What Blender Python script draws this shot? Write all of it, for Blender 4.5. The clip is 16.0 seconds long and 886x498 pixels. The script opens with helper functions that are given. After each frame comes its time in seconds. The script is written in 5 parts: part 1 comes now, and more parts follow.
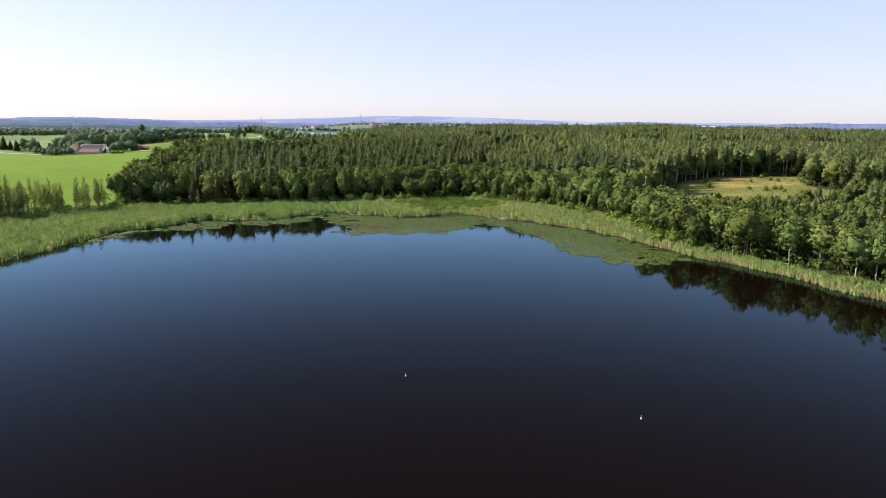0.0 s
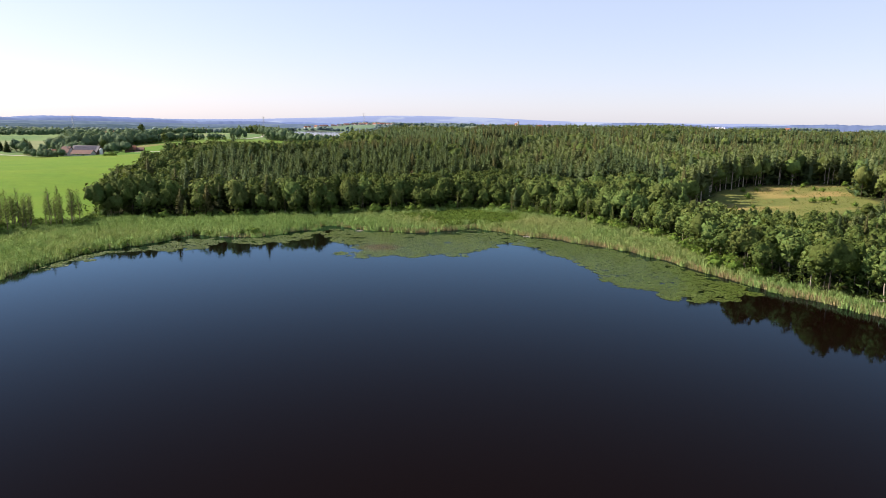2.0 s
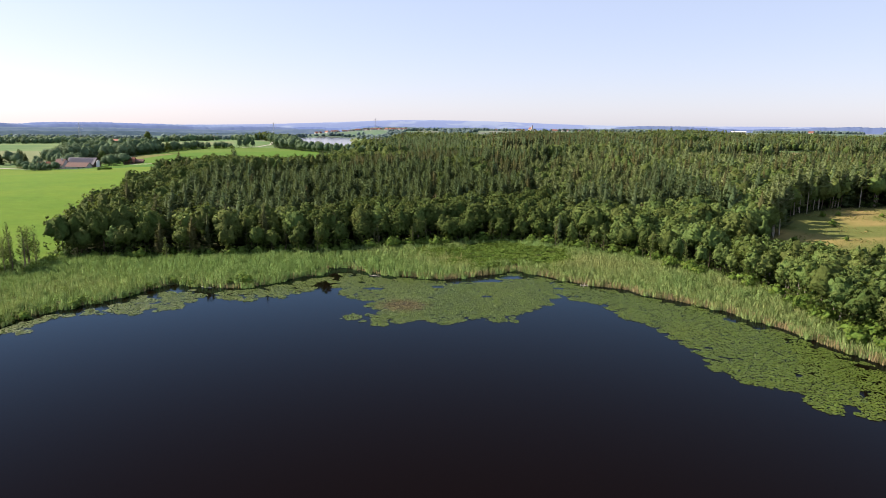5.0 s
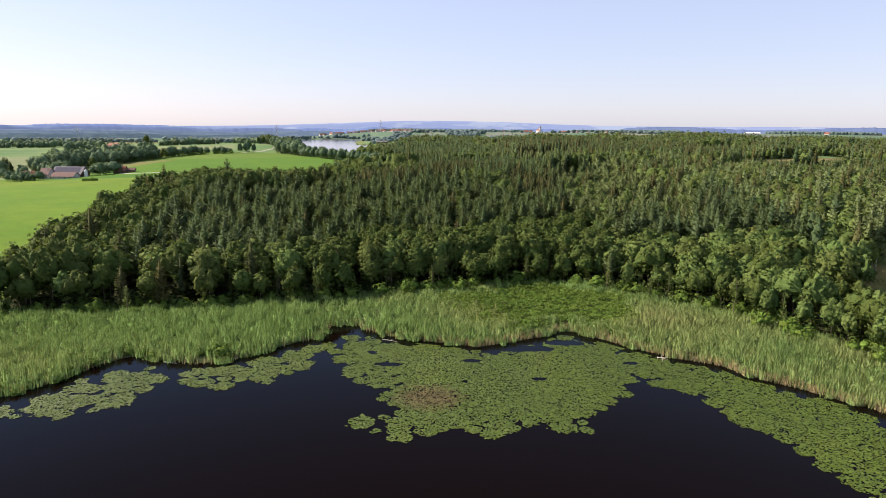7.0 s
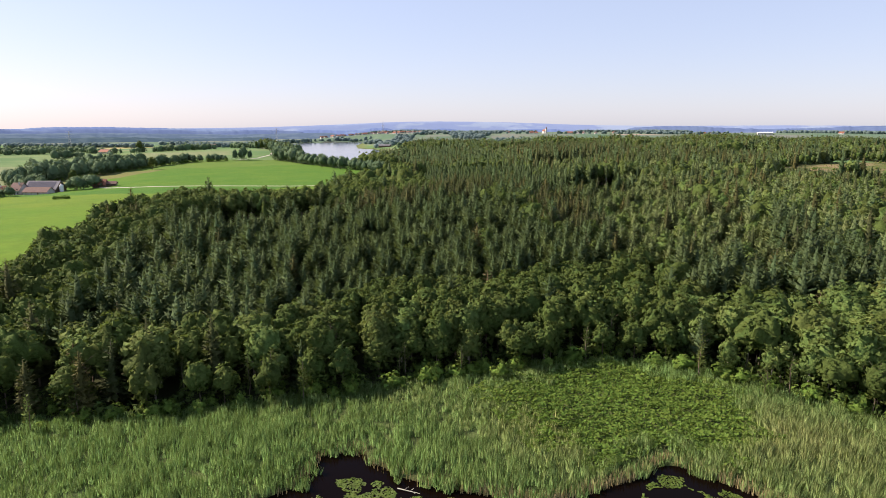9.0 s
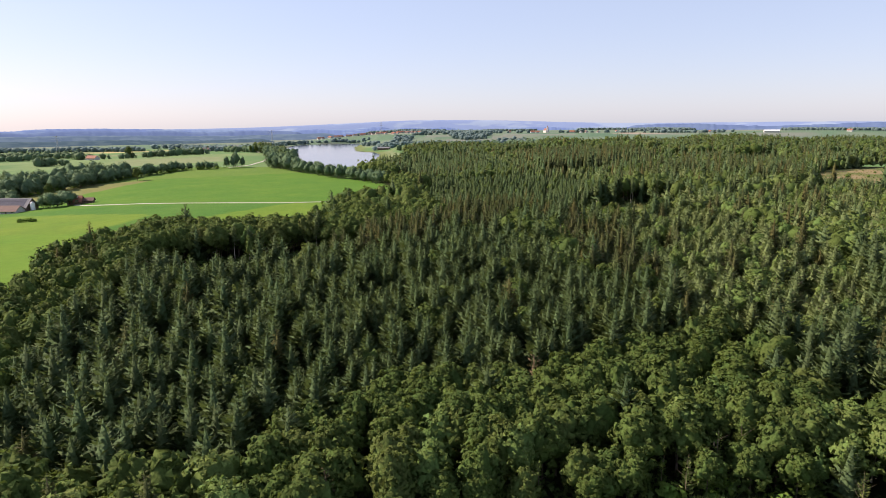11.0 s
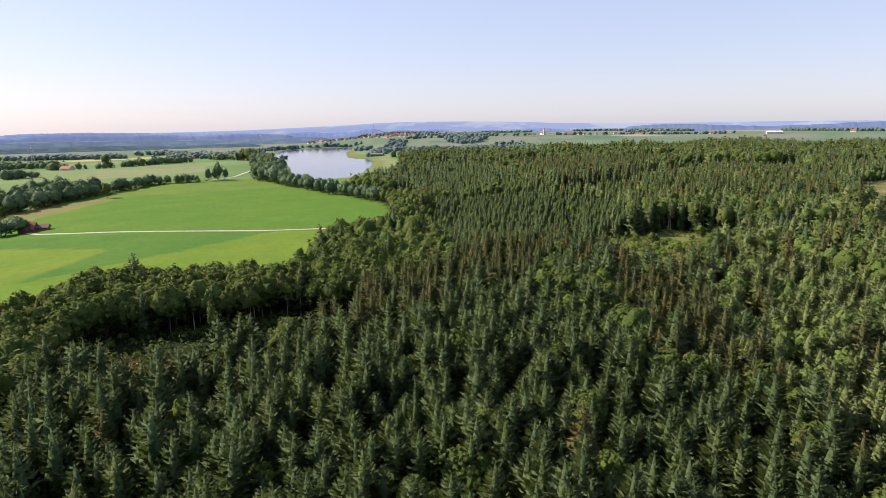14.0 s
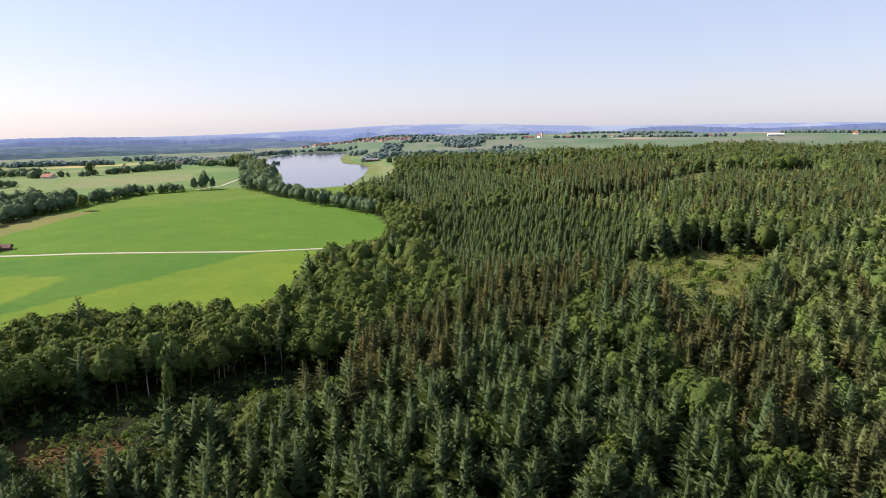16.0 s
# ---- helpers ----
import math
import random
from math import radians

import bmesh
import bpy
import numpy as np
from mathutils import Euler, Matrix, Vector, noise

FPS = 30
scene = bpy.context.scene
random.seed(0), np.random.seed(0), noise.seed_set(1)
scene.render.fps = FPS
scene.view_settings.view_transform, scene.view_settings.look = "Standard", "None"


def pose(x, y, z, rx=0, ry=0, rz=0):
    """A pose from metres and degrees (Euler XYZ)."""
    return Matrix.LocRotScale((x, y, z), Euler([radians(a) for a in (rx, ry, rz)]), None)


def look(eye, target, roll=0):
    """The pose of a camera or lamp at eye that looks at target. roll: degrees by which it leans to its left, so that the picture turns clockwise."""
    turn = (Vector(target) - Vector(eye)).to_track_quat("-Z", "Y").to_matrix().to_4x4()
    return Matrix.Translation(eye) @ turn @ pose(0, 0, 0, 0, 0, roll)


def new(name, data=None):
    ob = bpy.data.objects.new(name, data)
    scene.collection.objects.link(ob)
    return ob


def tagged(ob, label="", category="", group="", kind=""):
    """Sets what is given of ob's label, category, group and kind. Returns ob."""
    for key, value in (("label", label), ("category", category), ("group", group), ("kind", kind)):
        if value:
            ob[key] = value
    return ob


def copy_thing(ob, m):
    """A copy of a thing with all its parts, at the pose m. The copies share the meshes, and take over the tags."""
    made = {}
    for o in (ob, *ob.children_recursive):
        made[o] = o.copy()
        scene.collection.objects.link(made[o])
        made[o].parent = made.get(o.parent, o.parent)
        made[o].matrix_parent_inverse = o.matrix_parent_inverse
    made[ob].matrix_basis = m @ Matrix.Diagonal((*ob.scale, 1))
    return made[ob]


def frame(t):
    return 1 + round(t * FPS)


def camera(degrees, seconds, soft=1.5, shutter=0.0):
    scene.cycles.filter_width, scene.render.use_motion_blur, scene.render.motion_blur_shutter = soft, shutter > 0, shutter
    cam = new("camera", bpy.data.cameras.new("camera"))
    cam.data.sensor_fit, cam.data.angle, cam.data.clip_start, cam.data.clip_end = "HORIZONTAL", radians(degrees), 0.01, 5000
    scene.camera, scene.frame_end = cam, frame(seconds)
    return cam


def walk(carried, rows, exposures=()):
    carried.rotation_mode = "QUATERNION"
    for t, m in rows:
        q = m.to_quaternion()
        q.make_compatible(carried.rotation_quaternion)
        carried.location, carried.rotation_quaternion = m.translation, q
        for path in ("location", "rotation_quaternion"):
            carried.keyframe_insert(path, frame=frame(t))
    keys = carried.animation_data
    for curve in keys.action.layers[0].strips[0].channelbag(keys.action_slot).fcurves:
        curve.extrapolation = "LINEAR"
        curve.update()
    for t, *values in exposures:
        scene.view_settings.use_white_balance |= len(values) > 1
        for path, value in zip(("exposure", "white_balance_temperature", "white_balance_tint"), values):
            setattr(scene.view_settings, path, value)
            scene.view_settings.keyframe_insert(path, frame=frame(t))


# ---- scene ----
cam = camera(70.9, 16.0, 0.45)
PATH = [
    (0, (-0.4, 1.888, 39.668), (-0.39, 3.85, 39.276), 0.6),
    (0.5, (-1.867, 9.226, 40.379), (-1.855, 11.186, 39.984), 0.5),
    (1, (-3.328, 17.259, 40.999), (-3.317, 19.22, 40.603), 0.6),
    (1.5, (-4.824, 25.179, 41.543), (-4.813, 27.139, 41.146), 0.6),
    (2, (-5.774, 33.142, 41.592), (-5.772, 35.103, 41.199), 0.8),
    (2.5, (-6.605, 41.068, 41.985), (-6.612, 43.03, 41.597), 0.8),
    (3, (-7.913, 48.717, 42.69), (-7.927, 50.68, 42.306), 0.6),
    (3.5, (-9.029, 56.586, 43.665), (-9.049, 58.549, 43.281), 0.6),
    (4, (-10.514, 64.508, 44.576), (-10.538, 66.471, 44.193), 0.6),
    (6.5, (-19.184, 113.563, 51.036), (-19.231, 115.526, 50.653), 0.4),
    (7, (-21.555, 126.733, 52.459), (-21.604, 128.695, 52.076), 0.4),
    (7.5, (-23.745, 140.018, 53.952), (-23.798, 141.98, 53.566), 0.3),
    (8, (-25.739, 153.914, 55.708), (-25.795, 155.876, 55.322), 0.1),
    (8.5, (-27.803, 167.494, 57.674), (-27.862, 169.455, 57.287), 0.1),
    (9, (-30.07, 181.534, 59.216), (-30.127, 183.495, 58.832), 0.0),
    (11.5, (-40.469, 240.225, 70.022), (-40.52, 242.185, 69.629), -0.5),
    (12, (-42.082, 251.216, 71.403), (-42.129, 253.177, 71.011), -0.5),
    (12.5, (-43.949, 261.799, 73.045), (-43.993, 263.76, 72.653), -0.6),
    (13, (-45.867, 272.262, 74.687), (-45.905, 274.223, 74.295), -0.6),
    (13.5, (-47.649, 282.392, 76.24), (-47.682, 284.352, 75.847), -0.6),
    (14, (-49.31, 292.527, 77.609), (-49.339, 294.488, 77.217), -0.8),
    (14.5, (-50.844, 302.699, 78.669), (-50.87, 304.66, 78.278), -0.9),
    (15, (-52.212, 313.14, 79.594), (-52.234, 315.101, 79.204), -1.0),
    (15.5, (-53.296, 323.469, 80.561), (-53.315, 325.431, 80.173), -1.0),
    (16, (-54.454, 333.643, 81.353), (-54.468, 335.605, 80.968), -1.0),
]
walk(cam, [(t, look(eye, target, roll)) for t, eye, target, roll in PATH],
     [(0.0, 1.0, 7000, 24), (4.0, 0.97, 7000, 24), (8.0, 0.9, 7000, 24), (11.5, 0.85, 7000, 24), (16.0, 0.85, 7000, 24)])

# ---- world and sun ----
SUN_AZ, SUN_EL = -76.0, 38.0   # degrees from +y towards +x, and above the horizon
world = bpy.data.worlds.new("world")
scene.world = world
world.use_nodes = True
wn, wl = world.node_tree.nodes, world.node_tree.links
sky = wn.new("ShaderNodeTexSky")
sky.sky_type = "NISHITA"
sky.sun_disc = False
sky.sun_elevation = radians(SUN_EL)
sky.sun_rotation = radians(SUN_AZ)
sky.altitude = 1500.0
sky.air_density = 1.25
sky.dust_density = 2.0
sky.ozone_density = 1.0
# thin summer haze: the clear sky under an even whitish veil
veil = wn.new("ShaderNodeMix")
veil.data_type, veil.blend_type = "RGBA", "ADD"
veil.inputs[0].default_value = 1.0
veil.inputs[7].default_value = (3.75, 5.0, 6.35, 1)
pale = wn.new("ShaderNodeMix")
pale.data_type, pale.blend_type = "RGBA", "MULTIPLY"
pale.inputs[0].default_value = 1.0
pale.inputs[7].default_value = (0.87, 0.86, 1.0, 1)
wl.new(sky.outputs["Color"], pale.inputs[6])
wl.new(pale.outputs[2], veil.inputs[6])
wl.new(veil.outputs[2], wn["Background"].inputs["Color"])
wn["Background"].inputs["Strength"].default_value = 0.0455

sun_data = bpy.data.lights.new("sun", "SUN")
sun_data.energy = 5.3
sun_data.angle = radians(0.55)
sun_data.color = (1.0, 0.93, 0.80)
sun = new("sun", sun_data)
_ce = math.cos(radians(SUN_EL))
sun_dir = Vector((_ce * math.sin(radians(SUN_AZ)), _ce * math.cos(radians(SUN_AZ)), math.sin(radians(SUN_EL))))
sun.matrix_world = look(sun_dir * 300, (0, 0, 0))

# ---- materials ----


def material(name, base, rough=0.8, spec=0.2):
    m = bpy.data.materials.new(name)
    m.use_nodes = True
    b = m.node_tree.nodes["Principled BSDF"]
    b.inputs["Base Color"].default_value = (*base, 1)
    b.inputs["Roughness"].default_value = rough
    b.inputs["Specular IOR Level"].default_value = spec
    return m, m.node_tree.nodes, m.node_tree.links, b


def math_node(n, l, op, a, b=None):
    k = n.new("ShaderNodeMath")
    k.operation = op
    for i, v in enumerate((a, b)):
        if v is None:
            continue
        if isinstance(v, (int, float)):
            k.inputs[i].default_value = v
        else:
            l.new(v, k.inputs[i])
    return k.outputs[0]


def ramp_node(n, l, fac, stops):
    k = n.new("ShaderNodeValToRGB")
    r = k.color_ramp
    while len(r.elements) < len(stops):
        r.elements.new(0.5)
    for e, (p, c) in zip(r.elements, stops):
        e.position, e.color = p, (*c, 1)
    l.new(fac, k.inputs[0])
    return k.outputs[0]


def mix_node(n, l, fac, a, b, mode="MIX"):
    k = n.new("ShaderNodeMix")
    k.data_type, k.blend_type = "RGBA", mode
    for sock, v in ((k.inputs[0], fac), (k.inputs[6], a), (k.inputs[7], b)):
        if isinstance(v, (int, float)):
            sock.default_value = v
        elif isinstance(v, tuple):
            sock.default_value = (*v, 1)
        else:
            l.new(v, sock)
    return k.outputs[2]


def noise_node(n, l, scale, detail=3.0, rough=0.55, coords=None, stretch=None):
    if coords is None:
        coords = n.new("ShaderNodeNewGeometry").outputs["Position"]
    if stretch:
        mp = n.new("ShaderNodeMapping")
        mp.inputs["Scale"].default_value = stretch
        l.new(coords, mp.inputs[0])
        coords = mp.outputs[0]
    k = n.new("ShaderNodeTexNoise")
    k.inputs["Scale"].default_value, k.inputs["Detail"].default_value, k.inputs["Roughness"].default_value = scale, detail, rough
    l.new(coords, k.inputs["Vector"])
    return k.outputs["Fac"]


def foliage(name, stops, thin=0.3, mottle=2.6, rough=0.75, gloss=0.06):
    """Leaves or needles: a ramp of hues from tree to tree, a lighter and darker speckle from spray to spray, crease
    shade painted between tufts.
    """
    m, n, l, b = material(name, stops[0], rough, gloss)
    info = n.new("ShaderNodeObjectInfo").outputs["Random"]
    tint = n.new("ShaderNodeAttribute")
    tint.attribute_name = "tint"
    tree = math_node(n, l, "FRACT", math_node(n, l, "ADD", info, tint.outputs["Fac"]))
    hue = ramp_node(n, l, tree, [(i / max(1, len(stops) - 1), c) for i, c in enumerate(stops)])
    isl = n.new("ShaderNodeNewGeometry").outputs["Random Per Island"]
    hsv = n.new("ShaderNodeHueSaturation")
    l.new(hue, hsv.inputs["Color"])
    leaf = noise_node(n, l, mottle, 3, 0.7)
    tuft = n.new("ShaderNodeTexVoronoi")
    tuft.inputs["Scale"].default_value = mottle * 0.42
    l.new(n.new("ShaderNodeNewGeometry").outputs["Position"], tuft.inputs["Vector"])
    # darkens towards tuft borders: crease shade goes into the colour, besides the bump
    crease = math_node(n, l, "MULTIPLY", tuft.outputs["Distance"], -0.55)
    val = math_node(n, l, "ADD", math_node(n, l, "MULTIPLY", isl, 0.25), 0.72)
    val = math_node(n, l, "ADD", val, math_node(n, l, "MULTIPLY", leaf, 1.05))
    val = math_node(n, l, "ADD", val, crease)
    bump = n.new("ShaderNodeBump")
    bump.inputs["Strength"].default_value, bump.inputs["Distance"].default_value = 0.7, 0.45
    l.new(math_node(n, l, "ADD", leaf, math_node(n, l, "MULTIPLY", crease, 1.6)), bump.inputs["Height"])
    l.new(bump.outputs[0], b.inputs["Normal"])
    l.new(val, hsv.inputs["Value"])
    l.new(math_node(n, l, "ADD", math_node(n, l, "MULTIPLY", isl, 0.03), 0.485), hsv.inputs["Hue"])
    col = hsv.outputs[0]
    l.new(col, b.inputs["Base Color"])
    t = n.new("ShaderNodeBsdfTranslucent")
    warm = mix_node(n, l, 0.5, col, (0.10, 0.14, 0.02))
    l.new(warm, t.inputs["Color"])
    mx = n.new("ShaderNodeMixShader")
    mx.inputs[0].default_value = thin
    l.new(b.outputs[0], mx.inputs[1])
    l.new(t.outputs[0], mx.inputs[2])
    l.new(mx.outputs[0], n["Material Output"].inputs["Surface"])
    return m


M = {}
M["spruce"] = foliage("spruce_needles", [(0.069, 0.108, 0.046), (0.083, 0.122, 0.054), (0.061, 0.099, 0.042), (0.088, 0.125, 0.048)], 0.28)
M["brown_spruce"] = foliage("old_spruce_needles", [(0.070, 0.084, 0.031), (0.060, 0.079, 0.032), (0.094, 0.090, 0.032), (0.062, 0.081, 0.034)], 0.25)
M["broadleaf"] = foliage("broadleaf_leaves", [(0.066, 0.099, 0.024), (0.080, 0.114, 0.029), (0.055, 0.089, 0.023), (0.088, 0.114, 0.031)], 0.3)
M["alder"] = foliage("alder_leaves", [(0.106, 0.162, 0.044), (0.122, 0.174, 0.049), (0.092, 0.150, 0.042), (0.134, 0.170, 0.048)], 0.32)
M["pine"] = foliage("pine_needles", [(0.134, 0.180, 0.072), (0.156, 0.198, 0.076), (0.122, 0.168, 0.070)], 0.3)
M["dry"] = foliage("dry_needles", [(0.115, 0.082, 0.046), (0.11, 0.09, 0.048), (0.10, 0.078, 0.044)], 0.15)
M["reed"] = foliage("reed_leaves", [(0.138, 0.262, 0.076), (0.170, 0.285, 0.090), (0.255, 0.310, 0.115), (0.330, 0.315, 0.140)], 0.28, 1.2)
M["straw"] = foliage("reed_straw", [(0.357, 0.281, 0.145), (0.306, 0.255, 0.128)], 0.3)
M["herb"] = foliage("marsh_leaves", [(0.100, 0.168, 0.030), (0.115, 0.182, 0.034), (0.088, 0.152, 0.028)], 0.3)
M["hedge"] = foliage("hedgerow_leaves", [(0.092, 0.146, 0.078), (0.108, 0.162, 0.086), (0.082, 0.134, 0.073)], 0.28)
# leaf green paled and blued: distance haze painted into the colour
M["distant"] = foliage("haze_tinted_foliage", [(0.150, 0.218, 0.212), (0.162, 0.232, 0.222), (0.138, 0.204, 0.200)], 0.5, 0.4)
M["lily"] = foliage("lily_leaves", [(0.062, 0.100, 0.010), (0.074, 0.112, 0.011), (0.055, 0.092, 0.010)], 0.1, 2.6, 0.55, 0.14)
M["lily"].node_tree.nodes["Principled BSDF"].inputs["Roughness"].default_value = 0.43
M["lily"].node_tree.nodes["Principled BSDF"].inputs["Specular IOR Level"].default_value = 0.28


def bark_material(name, a, b_):
    m, n, l, b = material(name, a, 0.9, 0.1)
    f = noise_node(n, l, 3.0, 4, 0.6, stretch=(1, 1, 0.25))
    l.new(ramp_node(n, l, f, [(0.3, a), (0.7, b_)]), b.inputs["Base Color"])
    return m


M["bark"] = bark_material("bark", (0.10, 0.075, 0.055), (0.20, 0.16, 0.12))
M["pale_bark"] = bark_material("pale_bark", (0.26, 0.22, 0.17), (0.42, 0.38, 0.31))


def ground_material():
    """Soil, turf and meadow: the plan's colour, painted haze and glade shade included, broken up at two scales."""
    m, n, l, b = material("ground", (0.1, 0.15, 0.04), 0.95, 0.05)
    a = n.new("ShaderNodeAttribute")
    a.attribute_name = "cover"
    big = noise_node(n, l, 0.035, 3)
    mid = noise_node(n, l, 0.25, 4, 0.6)
    fine = noise_node(n, l, 2.2, 3, 0.7)
    hsv = n.new("ShaderNodeHueSaturation")
    l.new(a.outputs["Color"], hsv.inputs["Color"])
    v = math_node(n, l, "ADD", math_node(n, l, "MULTIPLY", big, 0.30), 0.40)
    v = math_node(n, l, "ADD", v, math_node(n, l, "MULTIPLY", mid, 0.45))
    v = math_node(n, l, "ADD", v, math_node(n, l, "MULTIPLY", fine, 0.45))
    l.new(v, hsv.inputs["Value"])
    l.new(math_node(n, l, "ADD", math_node(n, l, "MULTIPLY", big, -0.05), 0.525), hsv.inputs["Hue"])
    l.new(hsv.outputs[0], b.inputs["Base Color"])
    bump = n.new("ShaderNodeBump")
    bump.inputs["Strength"].default_value, bump.inputs["Distance"].default_value = 0.5, 0.3
    l.new(fine, bump.inputs["Height"])
    l.new(bump.outputs[0], b.inputs["Normal"])
    return m


M["ground"] = ground_material()


def water_material(name, base, ripple, rough, ior, tint, steep=1.0, gain=1.0):
    """Dark water: its own brown depth, and a mirror that grows towards grazing view."""
    m, n, l, b = material(name, base, 0.9, 0.0)
    f = noise_node(n, l, 0.9, 3, 0.55, stretch=(1.0, 2.2, 1.0))
    g = noise_node(n, l, 0.08, 2, 0.5)
    bump = n.new("ShaderNodeBump")
    bump.inputs["Distance"].default_value = 0.02
    l.new(math_node(n, l, "MULTIPLY", g, ripple), bump.inputs["Strength"])
    l.new(f, bump.inputs["Height"])
    gloss = n.new("ShaderNodeBsdfGlossy")
    gloss.inputs["Color"].default_value = (*tint, 1)
    gloss.inputs["Roughness"].default_value = rough
    l.new(bump.outputs[0], gloss.inputs["Normal"])
    fr = n.new("ShaderNodeFresnel")
    fr.inputs["IOR"].default_value = ior
    l.new(bump.outputs[0], fr.inputs["Normal"])
    mx = n.new("ShaderNodeMixShader")
    k = math_node(n, l, "MULTIPLY", math_node(n, l, "POWER", fr.outputs[0], steep), gain)
    l.new(math_node(n, l, "MINIMUM", k, 1.0), mx.inputs[0])
    l.new(b.outputs[0], mx.inputs[1])
    l.new(gloss.outputs[0], mx.inputs[2])
    l.new(mx.outputs[0], n["Material Output"].inputs["Surface"])
    return m


M["water"] = water_material("bog_water", (0.0034, 0.0016, 0.0010), 0.35, 0.03, 1.33, (0.43, 0.72, 0.90), 2.0, 3.4)
M["water_far"] = water_material("lake_water", (0.03, 0.035, 0.045), 0.6, 0.12, 1.45, (1.0, 0.97, 1.0))


def plain(name, a, b_, scale=1.0, rough=0.8, spec=0.2):
    m, n, l, b = material(name, a, rough, spec)
    f = noise_node(n, l, scale, 4, 0.6)
    l.new(ramp_node(n, l, f, [(0.3, a), (0.7, b_)]), b.inputs["Base Color"])
    return m


M["plaster"] = plain("white_plaster", (0.40, 0.38, 0.35), (0.55, 0.53, 0.50), 0.4)
M["timber"] = plain("weathered_timber", (0.10, 0.065, 0.045), (0.17, 0.115, 0.08), 0.8)
M["tile"] = plain("red_roof_tile", (0.17, 0.070, 0.046), (0.25, 0.105, 0.066), 0.6)
M["brown_tile"] = plain("brown_roof_tile", (0.105, 0.062, 0.052), (0.150, 0.090, 0.074), 0.6)
M["grey_roof"] = plain("grey_roof", (0.10, 0.10, 0.11), (0.17, 0.17, 0.18), 0.5)
M["panel"] = plain("solar_panel", (0.030, 0.034, 0.060), (0.042, 0.048, 0.075), 0.7, 0.7, 0.1)
M["glass"] = plain("window_glass", (0.02, 0.025, 0.03), (0.04, 0.045, 0.05), 1.0, 0.08, 0.5)
M["wood_frame"] = plain("window_frame", (0.10, 0.06, 0.04), (0.14, 0.09, 0.06), 1.0)
M["gravel"] = plain("gravel_road", (0.30, 0.28, 0.23), (0.42, 0.40, 0.34), 0.5, 0.95, 0.1)
M["silo"] = plain("pale_silo", (0.66, 0.66, 0.66), (0.78, 0.78, 0.78), 0.5, 0.5)
M["steel"] = plain("galvanised_steel", (0.30, 0.31, 0.32), (0.40, 0.41, 0.42), 0.5, 0.5)
M["white_paint"] = plain("white_paint", (0.78, 0.78, 0.76), (0.84, 0.84, 0.82), 2.0, 0.4, 0.5)
M["red_paint"] = plain("red_paint", (0.45, 0.05, 0.03), (0.52, 0.07, 0.04), 2.0, 0.4, 0.5)
M["dead_wood"] = plain("bleached_wood", (0.45, 0.40, 0.32), (0.60, 0.55, 0.46), 2.0)


def hazed_backdrop(name, a, b_, scale):
    m, n, l, b = material(name, a, 1.0, 0.0)
    f = noise_node(n, l, scale, 4, 0.6, stretch=(1, 1, 6))
    l.new(ramp_node(n, l, f, [(0.50, a), (0.56, b_)]), b.inputs["Base Color"])
    return m


# the blue of distance haze is mixed into these hill colours
M["far_hill"] = hazed_backdrop("distant_hills", (0.160, 0.215, 0.345), (0.21, 0.27, 0.37), 0.0030)
M["far_hill_2"] = hazed_backdrop("distant_woods_and_fields", (0.108, 0.158, 0.292), (0.140, 0.200, 0.312), 0.0042)
M["far_wood"] = hazed_backdrop("distant_woods", (0.086, 0.126, 0.226), (0.098, 0.142, 0.236), 0.006)

# forest green shifted to blue: haze painted into the colour
M["far_forest"] = hazed_backdrop("distant_forest", (0.048, 0.080, 0.104), (0.066, 0.102, 0.122), 0.02)
M["far_forest_2"] = hazed_backdrop("hazy_forest", (0.076, 0.116, 0.168), (0.096, 0.140, 0.186), 0.012)

# ---- plan ----


def smooth(v):
    v = np.clip(v, 0, 1)
    return v * v * (3 - 2 * v)


def inside(poly, x, y):
    x, y = np.asarray(x, float), np.asarray(y, float)
    r = np.zeros(x.shape, bool)
    for (ax, ay), (bx, by) in zip(poly, poly[1:] + poly[:1]):
        if ay == by:
            continue
        c = (ay > y) != (by > y)
        r ^= c & (x < (bx - ax) * (y - ay) / (by - ay) + ax)
    return r


def line_distance(pts, x, y, closed=False):
    x, y = np.asarray(x, float), np.asarray(y, float)
    best = np.full(x.shape, 1e9)
    for (ax, ay), (bx, by) in zip(pts, pts[1:] + (pts[:1] if closed else [])):
        dx, dy = bx - ax, by - ay
        t = np.clip(((x - ax) * dx + (y - ay) * dy) / (dx * dx + dy * dy), 0, 1)
        best = np.minimum(best, np.hypot(x - ax - t * dx, y - ay - t * dy))
    return best


def signed(poly, x, y):
    """Distance to the outline: positive outside, negative inside."""
    d = line_distance(poly, x, y, True)
    return np.where(inside(poly, x, y), -d, d)


def grain(x, y, size, seed=0):
    """Smooth random field, 0 to 1."""
    x, y = np.asarray(x, float) / size, np.asarray(y, float) / size
    ix, iy = np.floor(x), np.floor(y)
    fx, fy = smooth(x - ix), smooth(y - iy)

    def h(a, b):
        v = np.sin(a * 127.1 + b * 311.7 + seed * 74.7) * 43758.5453
        return v - np.floor(v)
    return (h(ix, iy) * (1 - fx) + h(ix + 1, iy) * fx) * (1 - fy) + (h(ix, iy + 1) * (1 - fx) + h(ix + 1, iy + 1) * fx) * fy


def bump2(x, y, cx, cy, sx, sy):
    return np.exp(-0.5 * (((x - cx) / sx) ** 2 + ((y - cy) / sy) ** 2))


